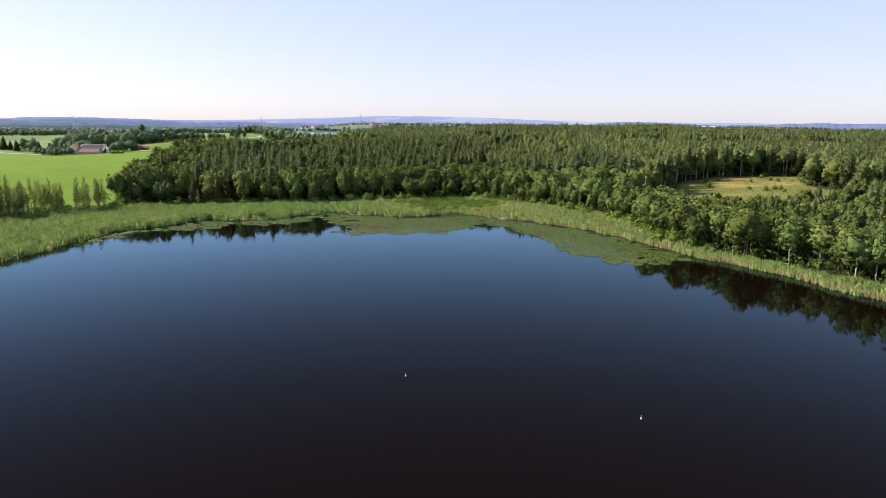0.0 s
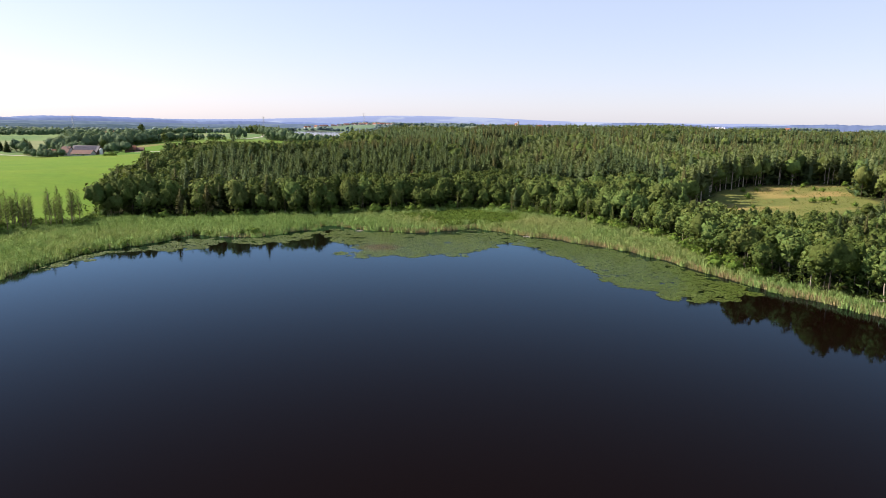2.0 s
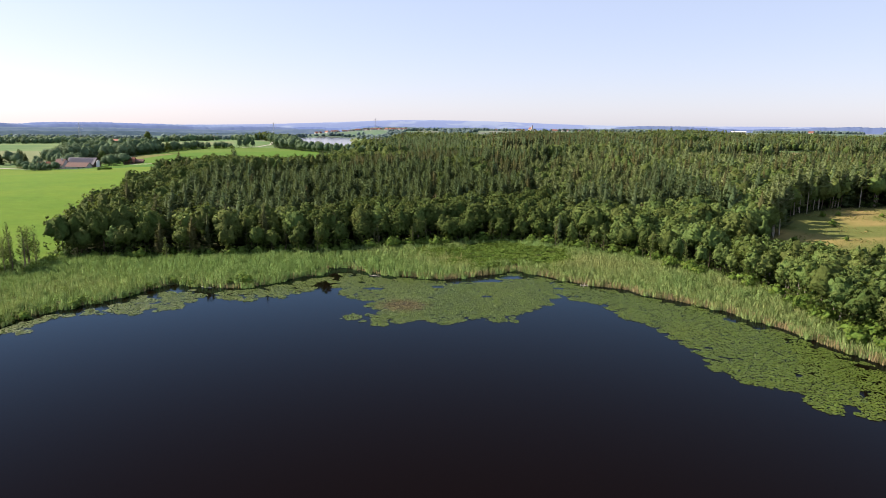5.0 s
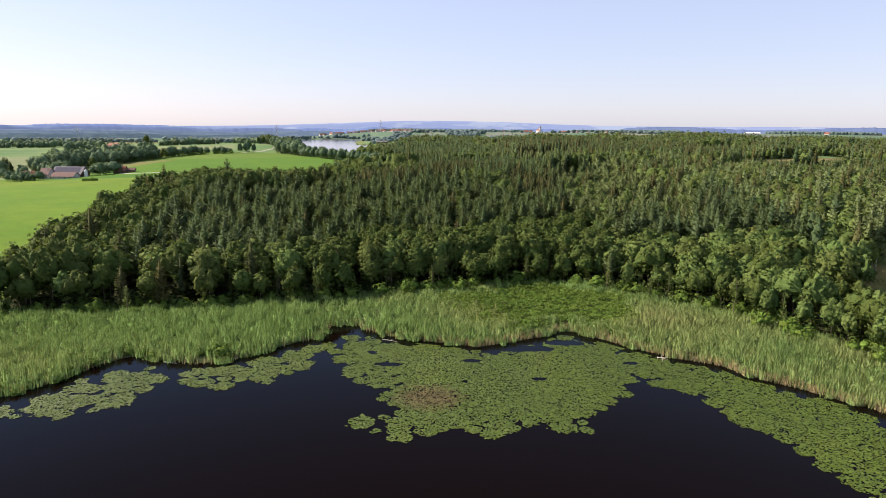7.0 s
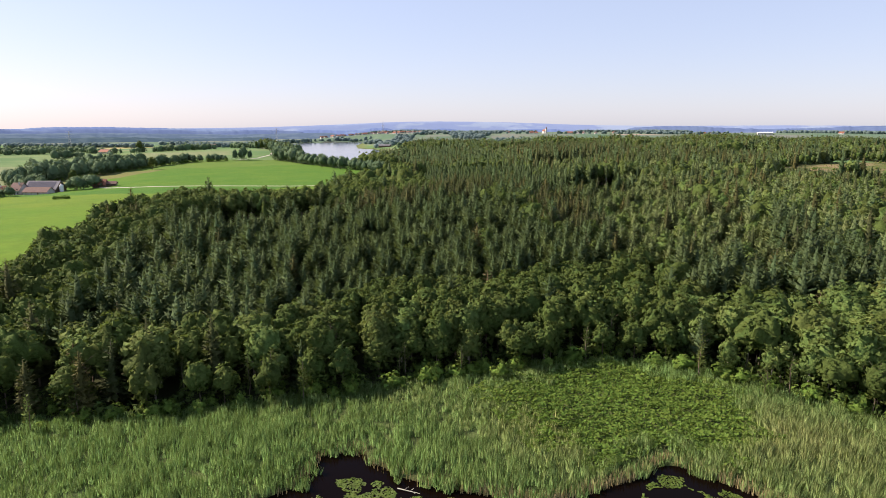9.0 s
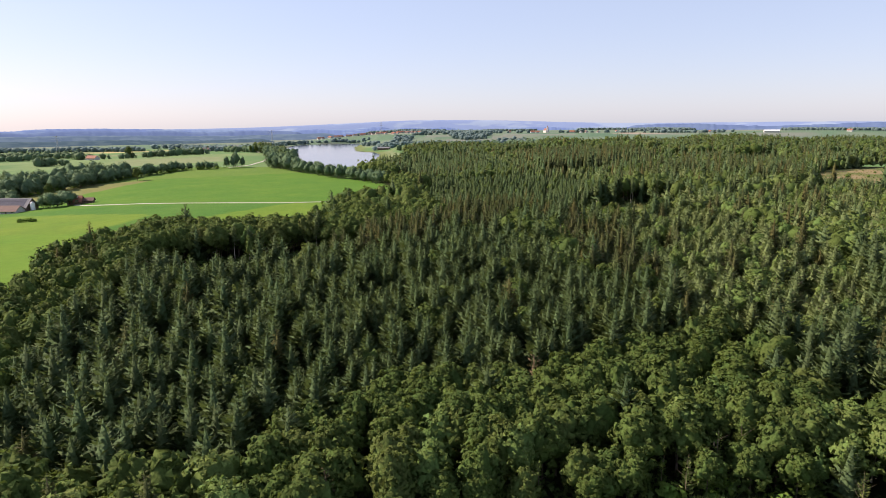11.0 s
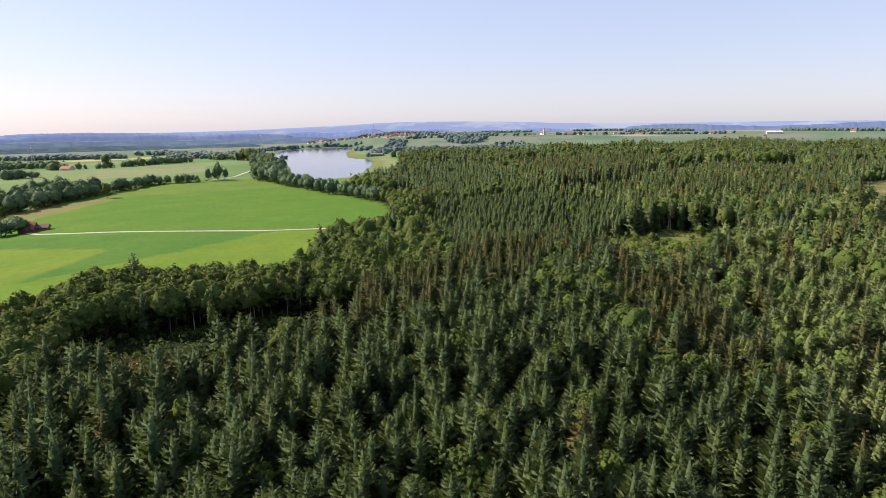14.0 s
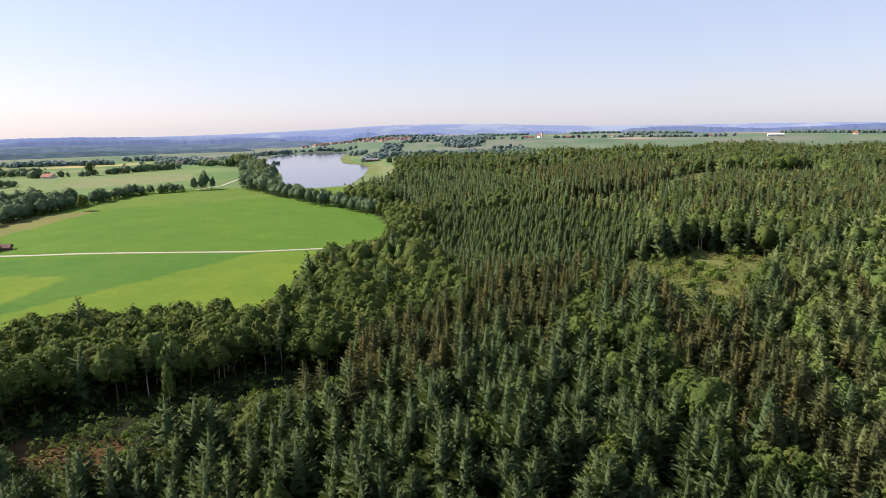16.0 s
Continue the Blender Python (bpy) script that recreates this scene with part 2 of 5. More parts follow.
LAKE = [(-125, 175), (-128, 100), (-150, 0), (-160, -150), (-60, -260), (80, -250), (165, -120), (155, 0), (136, 80), (118, 118),
        (104, 142), (99, 152), (95, 166), (88, 179), (82, 186), (77, 197), (70, 212), (66, 225), (58, 240), (48, 250), (41, 255),
        (38, 261), (28, 266), (20, 273), (12, 281), (7, 285), (0, 279), (-8, 275), (-16, 271), (-28, 274), (-37, 276), (-45, 281),
        (-50, 287), (-55, 285), (-56, 275), (-62, 271), (-68, 264), (-75, 257), (-84, 257), (-90, 259), (-97, 262), (-101, 254),
        (-105, 245), (-112, 236), (-119, 226), (-121, 212), (-122, 190)]
LAKE_2 = [(-476, 1800), (-525, 2080), (-483, 2173), (-380, 2250), (-338, 2153), (-315, 1877), (-269, 1622), (-218, 1550),
          (-194, 1460), (-180, 1280), (-178, 1120), (-215, 1085), (-262, 1130), (-315, 1328), (-389, 1530)]
LAKE_2_LEVEL = 11.0
# back of the reed belt, where the trees begin
BACK = [(-200, 240), (-176, 264), (-152, 284), (-139, 291), (-120, 296), (-98, 297), (-73, 304), (-51, 313), (-25, 323), (-5, 329), (12, 332), (28, 325),
        (42, 314), (55, 300), (66, 285), (77, 262), (79, 245), (78, 228), (80, 208), (87, 192), (95, 182), (103, 165), (114, 152), (140, 110), (180, 60)]
# west border of the wood, along the meadow
WEST = [(-152, 284), (-162, 322), (-174, 380), (-190, 465), (-190, 535), (-150, 546), (-116, 544), (-115, 558), (-113, 613), (-99, 649),
        (-90, 690), (-92, 750), (-101, 800), (-117, 857), (-150, 912)]
WOOD = BACK[2:] + [(700, 40), (1700, 700), (1700, 1450), (900, 1540), (450, 1540), (120, 1470), (-60, 1400), (-140, 1400), (-120, 1200),
                   (-120, 1040), (-140, 940)] + WEST[::-1]
SHORE_WOOD = [(-150, 905), (-189, 968), (-250, 1068), (-300, 1130), (-345, 1260), (-385, 1380), (-440, 1500), (-500, 1640), (-560, 1820), (-520, 1840), (-470, 1660),
              (-400, 1520), (-330, 1310), (-285, 1130), (-235, 1030), (-180, 960), (-155, 925)]
MEADOW_TRIANGLE = [(94, 300), (108, 324), (146, 374), (171, 388), (222, 392), (230, 375), (202, 345), (206, 318), (196, 294), (154, 280), (124, 294)]
CLEARING = [(4, 585), (10, 608), (40, 640), (84, 660), (114, 632), (95, 602), (72, 582), (60, 548), (42, 524), (24, 532)]
CUT = [(246, 741), (310, 860), (378, 921), (484, 958), (420, 780), (345, 745), (287, 720)]
LANE = [(108, 905), (185, 975), (223, 1073), (285, 1130), (262, 1060), (232, 985), (160, 900)]
GLADE = [(-160, 440), (-135, 442), (-118, 448), (-103, 458), (-91, 471), (-80, 490), (-80, 507), (-93, 506), (-108, 503), (-134, 488), (-160, 482)]
DOME = [(-72, 306), (-69, 344), (-52, 358), (-18, 368), (8, 378), (24, 392), (40, 390), (36, 326), (10, 332), (-25, 325)]
PLANTATION = [(-128, 318), (-70, 328), (-62, 344), (-48, 356), (-15, 366), (8, 382), (22, 420), (-2, 463), (-12, 492), (-21, 506), (-46, 503),
              (-58, 478), (-70, 466), (-92, 466), (-112, 448), (-158, 440), (-172, 412), (-158, 370)]
BROWN_1 = [(-88, 448), (-66, 452), (-56, 480), (-45, 505), (-22, 508), (2, 584), (-41, 590), (-95, 535)]
BROWN_2 = [(6, 463), (2, 484), (14, 523), (32, 505), (32, 462), (28, 436), (17, 424)]
PINES = [(32, 446), (34, 482), (39, 520), (65, 548), (100, 560), (100, 450), (76, 388), (45, 384), (26, 400)]
STRIP = [(-192, 486), (-160, 484), (-132, 488), (-108, 503), (-84, 506), (-66, 526), (-46, 548), (-52, 596), (-76, 640), (-95, 700), (-135, 700), (-140, 600), (-115, 550), (-150, 552), (-192, 540)]
YOUNG = [(-60, 590), (5, 588), (20, 610), (60, 660), (70, 760), (20, 830), (-60, 800), (-75, 690)]
TALL = [(40, 830), (105, 850), (180, 985), (215, 1075), (150, 1150), (40, 1050)]


def height(x, y):
    """The land: lake basins, a low rise under the meadow, the wooded hill and the plateau behind it."""
    x, y = np.asarray(x, float), np.asarray(y, float)
    d = signed(LAKE, x, y)
    d2 = signed(LAKE_2, x, y)
    h = 0.5 + 9.0 * smooth((d - 35) / 190)
    h += 2.0 * bump2(x, y, -130, 700, 120, 150) - 8.5 * bump2(x, y, -405, 700, 95, 110) - 3.0 * bump2(x, y, -480, 960, 160, 150)
    h += 17.0 * bump2(x, y, 380, 1430, 560, 420)
    h += 25.0 * smooth((y - 1850) / 520) * smooth((x + 700) / 400)
    h += (grain(x, y, 140, 3) - 0.5) * 3.0 * smooth((d - 40) / 200) + (grain(x, y, 420, 5) - 0.5) * 6.0 * smooth((d - 300) / 400)
    flat = np.clip(1.7 * bump2(x, y, -200, 885, 120, 150), 0, 1)
    h = h * (1 - flat) + 11.2 * flat
    k = smooth((d2 - 10) / 90)
    h = np.where(d2 < 130, (LAKE_2_LEVEL + 0.6) * (1 - k) + np.maximum(h, LAKE_2_LEVEL + 0.6) * k, h)
    h = np.where(d2 < 3, LAKE_2_LEVEL - 1.2 + 1.6 * smooth((d2 + 6) / 9), h)
    h = np.where(d < 3, -1.5 + 1.9 * smooth((d + 5) / 8), h)
    return h


def wooded(x, y):
    w = inside(WOOD, x, y) | (inside(SHORE_WOOD, x, y) & (y > 1130))
    w &= ~((y > 700) & (grain(x, y, 46, 15) > 0.86))
    for c in (MEADOW_TRIANGLE, CLEARING, CUT, LANE, GLADE):
        w &= ~inside(c, x, y)
    return w


def cover(x, y):
    """Base colour of the land at each place, with haze on far fields and shade in the glade painted in."""
    x, y = np.asarray(x, float), np.asarray(y, float)
    c = np.empty(x.shape + (3,))
    # patchwork of meadows
    u, v = x * 0.94 + y * 0.34, y * 0.94 - x * 0.34
    iu, iv = np.floor(u / 170 + grain(x, y, 500, 8)), np.floor(v / 120 + grain(x, y, 500, 9))
    k = np.sin(iu * 12.99 + iv * 78.23) * 43758.54
    k = k - np.floor(k)
    tones = np.array([(0.100, 0.165, 0.064), (0.086, 0.158, 0.060), (0.120, 0.175, 0.072), (0.145, 0.175, 0.086), (0.078, 0.146, 0.056)])
    c[:] = tones[np.minimum((k * 5).astype(int), 4)]
    dry = (k > 0.93) & (y > 1100)
    c[dry] = (0.30, 0.26, 0.12)
    # far fields turned bluer, distance haze put into their colour
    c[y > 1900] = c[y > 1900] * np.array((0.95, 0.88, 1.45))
    # the large meadow by the wood, in strips
    big = (x > -460) & (x < -90) & (y > 200) & (y < 1090)
    c[big] = (0.064, 0.138, 0.020)
    s1 = (x + 230) * (687 - 574) - (y - 574) * (-163 + 230)     # right of the line
    lower = big & (y < 690)
    c[lower] = (0.050, 0.124, 0.021)
    c[lower & (s1 > 0)] = (0.092, 0.156, 0.021)
    c[lower & (y < 640 - (x + 269) * 0.25) & (x < -240)] = (0.096, 0.158, 0.021)
    c[big & (y > 700) & (x < -395 + (y - 700) * 0.09)] = (0.127, 0.135, 0.048)
    c[big & (y < 560)] = (0.086, 0.160, 0.020)
    c[big & (y > 696) & (y > 905 + (x + 389) * 0.55)] = (0.085, 0.146, 0.028)
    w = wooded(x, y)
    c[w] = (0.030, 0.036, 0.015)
    t = inside(MEADOW_TRIANGLE, x, y)
    m = smooth((0.5 * grain(x, y, 24, 61) + 0.5 * grain(x * 0.6, y, 9, 62) - 0.36) / 0.3)[..., None]
    c[t] = (np.array((0.105, 0.122, 0.036)) * (1 - m) + np.array((0.215, 0.170, 0.064)) * m)[t]
    c[inside(CLEARING, x, y)] = (0.105, 0.125, 0.040)
    m = smooth((grain(x, y, 16, 63) - 0.35) / 0.3)[..., None]
    t = inside(CUT, x, y)
    c[t] = (np.array((0.085, 0.105, 0.035)) * (1 - m) + np.array((0.190, 0.150, 0.080)) * m)[t]
    c[inside(LANE, x, y)] = (0.16, 0.16, 0.06)
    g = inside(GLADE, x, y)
    # glade floor and rusty bracken darkened: tree shade painted into the ground colour
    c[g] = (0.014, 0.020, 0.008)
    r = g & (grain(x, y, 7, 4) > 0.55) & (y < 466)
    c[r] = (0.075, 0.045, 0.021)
    # reed bed and shore
    d = signed(LAKE, x, y)
    reedy = (d < 75) & ~w & (x < 200) & ((line_distance(BACK, x, y) < 14) | ~inside(WOOD, x, y)) & (y < 335) & (x > -230) & (d > -3)
    bed = reedy & inside(REEDS, x, y)
    c[bed] = (0.075, 0.100, 0.035)
    c[d < 0.8] = (0.055, 0.035, 0.018)
    c[d < -1] = (0.02, 0.012, 0.008)
    d2 = signed(LAKE_2, x, y)
    c[(d2 < 22) & (d2 > 0) & (x > -330) & (y > 1300)] = (0.12, 0.15, 0.055)
    c[d2 < 0] = (0.05, 0.05, 0.05)
    return c


REEDS = LAKE[10:] + [(-125, 170), (-150, 165), (-175, 190), (-200, 240)] + BACK[1:-2]

# ---- mesh helpers ----


def mesh_of(name, verts, faces, mats, tint=None, smooth_faces=False, mat_index=None, normals=None):
    """A mesh from arrays; faces all of one size."""
    verts, faces = np.asarray(verts, np.float32), np.asarray(faces, np.int32)
    me = bpy.data.meshes.new(name)
    k = faces.shape[1]
    me.vertices.add(len(verts))
    me.vertices.foreach_set("co", verts.ravel())
    me.loops.add(faces.size)
    me.loops.foreach_set("vertex_index", faces.ravel())
    me.polygons.add(len(faces))
    me.polygons.foreach_set("loop_start", np.arange(0, faces.size, k, dtype=np.int32))
    if smooth_faces or normals is not None:
        me.polygons.foreach_set("use_smooth", np.ones(len(faces), bool))
    for m in mats:
        me.materials.append(m)
    if mat_index is not None:
        me.polygons.foreach_set("material_index", np.asarray(mat_index, np.int32))
    if tint is not None:
        me.attributes.new("tint", "FLOAT", "POINT").data.foreach_set("value", np.asarray(tint, np.float32))
    me.update(calc_edges=True)
    if normals is not None:
        me.normals_split_custom_set_from_vertices(np.asarray(normals, np.float32))
    return me


def bm_mesh(name, bm, mat):
    me = bpy.data.meshes.new(name)
    bm.normal_update()
    bm.to_mesh(me)
    bm.free()
    me.materials.append(mat)
    return me


def part(name, data, parent, label="", m=None):
    ob = new(name, data)
    ob.parent = parent
    if m is not None:
        ob.matrix_basis = m
    if label:
        tagged(ob, label)
    return ob


def join(pieces):
    """Joins (verts, faces) pairs into one."""
    vs, fs, k = [], [], 0
    for v, f in pieces:
        vs.append(np.asarray(v))
        fs.append(np.asarray(f) + k)
        k += len(v)
    return np.concatenate(vs), np.concatenate(fs)


# ---- large structure: land and water ----


def spread(lo, hi, fine_lo, fine_hi, step, grow=1.09):
    mid = list(np.arange(fine_lo, fine_hi + 0.1, step))
    up, s, v = [], step, fine_hi
    while v < hi:
        s *= grow
        v += s
        up.append(min(v, hi))
    dn, s, v = [], step, fine_lo
    while v > lo:
        s *= grow
        v -= s
        dn.append(max(v, lo))
    return np.array(dn[::-1] + mid + up)


def build_ground():
    xs = spread(-5000, 5000, -430, 320, 5.0)
    ys = spread(-1800, 5200, 130, 1080, 5.0, 1.08)
    gx, gy = np.meshgrid(xs, ys)
    z = height(gx, gy)
    v = np.stack([gx, gy, z], -1).reshape(-1, 3)
    nx, ny = len(xs), len(ys)
    i = (np.arange(ny - 1)[:, None] * nx + np.arange(nx - 1)[None, :]).ravel()
    f = np.stack([i, i + 1, i + nx + 1, i + nx], -1)
    me = mesh_of("ground", v, f, [M["ground"]], smooth_faces=True)
    col = np.ones((len(v), 4), np.float32)
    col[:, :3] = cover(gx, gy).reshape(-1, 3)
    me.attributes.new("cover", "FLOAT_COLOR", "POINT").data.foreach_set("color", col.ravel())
    tagged(new("ground", me), "rolling green meadow land with woodland soil and lake shores", "ground", kind="structure")


build_ground()


def sheet(name, poly, z, mat, label):
    bm = bmesh.new()
    face = bm.faces.new([bm.verts.new((x, y, z)) for x, y in poly])
    bmesh.ops.triangulate(bm, faces=[face])
    for f in bm.faces:
        if f.normal.z < 0:
            f.normal_flip()
    return tagged(new(name, bm_mesh(name, bm, mat)), label, "lake", kind="structure")


def grown(poly, r):
    """The outline moved outwards by about r."""
    out, n = [], len(poly)
    area = sum(a[0] * b[1] - b[0] * a[1] for a, b in zip(poly, poly[1:] + poly[:1]))
    for i, (x, y) in enumerate(poly):
        (ax, ay), (bx, by) = poly[i - 1], poly[(i + 1) % n]
        dx, dy = bx - ax, by - ay
        k = math.hypot(dx, dy)
        s = 1 if area > 0 else -1
        out.append((x + s * dy / k * r, y - s * dx / k * r))
    return out


sheet("water", grown(LAKE, 4.0), 0.0, M["water"], "dark still brown bog lake mirroring the sky")
sheet("water_far", grown(LAKE_2, 3.0), LAKE_2_LEVEL, M["water_far"], "pale distant lake mirroring the bright sky")


def ridge(name, r0, az0, az1, z0, top, mat, label, seed, thick=350, shape=None):
    """A long range of hills on an arc round the place."""
    n = 420
    rng0 = np.random.default_rng(seed)
    az = np.radians(np.linspace(az0, az1, n))
    t = np.linspace(0, 1, n)
    g = grain(t * n, t * 0, 60, seed) * 0.55 + grain(t * n, t * 0, 21, seed + 1) * 0.25 + grain(t * n, t * 0, 2.2, seed + 2) * 0.06 + rng0.random(n) * 0.05
    hgt = top * (0.45 + 0.65 * g) if shape is None else shape(np.degrees(az)) * (0.9 + 0.2 * g)
    hgt = hgt * smooth(t / 0.06) * smooth((1 - t) / 0.06)
    rows = []
    for k, f in ((-1.0, 0.0), (-0.62, 0.42), (-0.3, 0.82), (0.0, 1.0), (0.5, 0.7), (1.0, 0.0)):
        r = r0 + k * thick * (1 + 0.15 * grain(t * n, t * 0 + k * 9, 11, seed + 4))
        rows.append(np.stack([r * np.sin(az) - 20, r * np.cos(az) + 150, z0 + hgt * f], -1))
    v = np.concatenate(rows)
    i = (np.arange(len(rows) - 1)[:, None] * n + np.arange(n - 1)[None, :]).ravel()
    f = np.stack([i, i + 1, i + n + 1, i + n], -1)
    tagged(new(name, mesh_of(name, v, f, [mat], smooth_faces=True)), label, "hills", kind="structure")


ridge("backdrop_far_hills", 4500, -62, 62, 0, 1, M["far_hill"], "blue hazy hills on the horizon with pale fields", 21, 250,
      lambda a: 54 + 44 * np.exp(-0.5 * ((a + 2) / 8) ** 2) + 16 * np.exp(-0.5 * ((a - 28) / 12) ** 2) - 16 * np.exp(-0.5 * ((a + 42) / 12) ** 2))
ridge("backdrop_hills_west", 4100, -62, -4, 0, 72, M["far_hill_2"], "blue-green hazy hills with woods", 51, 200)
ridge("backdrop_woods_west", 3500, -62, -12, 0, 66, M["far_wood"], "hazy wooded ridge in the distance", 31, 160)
ridge("backdrop_forest_near", 2420, -66, -15, 4, 27, M["far_forest"], "dark forest beyond the meadows, blue-green with painted haze", 71, 90)
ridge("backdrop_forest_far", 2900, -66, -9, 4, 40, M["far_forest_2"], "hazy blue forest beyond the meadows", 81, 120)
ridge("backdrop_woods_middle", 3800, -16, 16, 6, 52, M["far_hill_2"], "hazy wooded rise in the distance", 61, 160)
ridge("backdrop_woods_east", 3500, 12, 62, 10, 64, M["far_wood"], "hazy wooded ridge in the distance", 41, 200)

# ---- trees ----
rng = np.random.default_rng(7)


def rod(p, q, ra, rb, sides=6):
    """Tapered rod from p to q, as triangles."""
    p, q = np.asarray(p, float), np.asarray(q, float)
    d = (q - p) / np.linalg.norm(q - p)
    a = np.cross(d, (1, 0, 0) if abs(d[0]) < 0.8 else (0, 1, 0))
    a /= np.linalg.norm(a)
    b = np.cross(d, a)
    ang = np.arange(sides) * 2 * np.pi / sides
    ring = np.cos(ang)[:, None] * a + np.sin(ang)[:, None] * b
    v = np.concatenate([p + ring * ra, q + ring * rb])
    i = np.arange(sides)
    j = (i + 1) % sides
    f = np.concatenate([np.stack([i, j, j + sides], -1), np.stack([i, j + sides, i + sides], -1)])
    return v, f


def unit(v):
    return v / (np.linalg.norm(v, axis=1)[:, None] + 1e-9)


def outward(v, f, n):
    """Turns each face to the side of its leaf normal."""
    a, b_, c_ = v[f[:, 0]], v[f[:, 1]], v[f[:, 2]]
    back = (np.cross(b_ - a, c_ - a) * n[f[:, 0]]).sum(1) < 0
    f = f.copy()
    f[back] = f[back][:, ::-1]
    return f


def cone_core(r, h, rad, low, power, sides, rings, fill):
    """The dense inside of a conifer: a jagged cone."""
    vs, ns = [], []
    for i in range(rings):
        q = i / rings
        a = np.arange(sides) * 6.283 / sides + 0.5 * i + r.normal(size=sides) * 0.15
        k = (rad * (1 - q) ** power * fill + 0.05) * (0.75 + 0.5 * r.random(sides))
        z = (low + (0.80 - low) * q) * h + 0.06 * h * r.normal(size=sides) * (1 - q)
        vs.append(np.stack([k * np.cos(a), k * np.sin(a), z], -1))
        ns.append(np.stack([np.cos(a), np.sin(a), 0.5 + 0 * a], -1))
    vs.append(np.array([(0.0, 0.0, 0.93 * h)]))
    ns.append(np.array([(0.0, 0.0, 1.0)]))
    o, f = np.arange(sides), []
    p = (o + 1) % sides
    for i in range(rings - 1):
        a, b = i * sides, (i + 1) * sides
        f += [np.stack([a + o, a + p, b + p], -1), np.stack([a + o, b + p, b + o], -1)]
    t = (rings - 1) * sides
    f.append(np.stack([t + o, t + p, np.full(sides, rings * sides)], -1))
    return np.concatenate(vs), np.concatenate(f), unit(np.concatenate(ns))


def conifer(seed, h=19.0, rad=3.5, count=110, low=0.08, power=0.8, rise=0.4, ragged=0.3, twigs=True, wide=0.34, sides=7, rings=5, fill=0.46):
    """A conifer: pointed branches that climb or hang round a dense inner cone, with side twigs where it stands near."""
    r = np.random.default_rng(seed)
    u = (np.arange(count) + r.random(count)) / count
    q = 1 - (1 - u) ** 0.76
    env = (rad * (1 - q) ** power + 0.26) * (1.08 - ragged * r.random(count) ** 1.5)
    a = np.arange(count) * 2.39996 + r.normal(size=count) * 0.25
    up = rise + 0.4 * smooth((q - 0.3) / 0.7) + 0.14 * r.normal(size=count)
    out = np.stack([np.cos(a), np.sin(a), 0 * a], -1)
    z = (low + (0.95 - low) * q) * h - 0.5 * env * up
    base = out * (0.30 * env)[:, None] + np.stack([0 * a, 0 * a, z + 0.30 * env * up], -1)
    tip = out * env[:, None] + np.stack([0 * a, 0 * a, z + env * up], -1)
    d = tip - base
    side = np.stack([-np.sin(a), np.cos(a), 0.35 * r.normal(size=count)], -1) * (wide * (0.42 * env + 0.36))[:, None]
    mid = base + d * 0.42 - np.array((0, 0, 0.10)) * env[:, None]
    tri = [np.stack([base, mid + side, tip], 1), np.stack([base, tip, mid - side], 1)]
    if twigs:
        for s in (-1, 1):
            p = base + d * (0.25 + 0.2 * r.random((count, 1)))
            e = p + d * 0.42 + side * s * (1.5 + 0.7 * r.random((count, 1)))
            tri.append(np.stack([p, p + d * 0.22, e], 1))
    k = len(tri) * 3
    v = np.stack(tri, 1).reshape(-1, 3)
    n = np.repeat(unit(out + np.array((0, 0, 0.36)) + 0.42 * r.normal(size=(count, 3))), k, 0)
    f = outward(v, np.arange(len(v)).reshape(-1, 3), n)
    cv, cf, cn = cone_core(r, h, rad, low, power, sides, rings, fill)
    return np.concatenate([cv, v]), np.concatenate([cf, f + len(cv)]), np.concatenate([cn, n])


def cards(c, nrm, size, r):
    """Small folded leaf clumps at c, facing nrm: two triangles each."""
    n = len(c)
    a = np.cross(nrm, r.normal(size=(n, 3)))
    a /= np.linalg.norm(a, axis=1)[:, None] + 1e-9
    b = np.cross(nrm, a)
    s = size[:, None]
    k = 0.6 + 0.5 * r.random((n, 1))
    v = np.stack([c + a * s, c + b * s * k + nrm * s * 0.25, c - a * s, c - b * s * k + nrm * s * 0.25], 1).reshape(-1, 3)
    o = np.arange(n)[:, None] * 4
    f = np.concatenate([o + np.array((0, 1, 2)), o + np.array((0, 2, 3))])
    return v, f


def slips(c, nrm, size, r):
    """Small uneven leaf clumps, one triangle each."""
    n = len(c)
    a = np.cross(nrm, r.normal(size=(n, 3)))
    a /= np.linalg.norm(a, axis=1)[:, None] + 1e-9
    b = np.cross(nrm, a)
    s = size[:, None] * 1.15
    v = np.stack([c + a * s, c - a * s * 0.5 + b * s * (0.6 + 0.5 * r.random((n, 1))), c - a * s * 0.6 - b * s * (0.5 + 0.5 * r.random((n, 1)))], 1).reshape(-1, 3)
    return v, np.arange(3 * n).reshape(-1, 3)


def _ico(level=1):
    bm = bmesh.new()
    bmesh.ops.create_icosphere(bm, subdivisions=level, radius=1)
    v = np.array([p.co[:] for p in bm.verts])
    f = np.array([[p.index for p in q.verts] for q in bm.faces])
    bm.free()
    return v, f


BALLS = {k: _ico(k) for k in (1, 2, 3)}


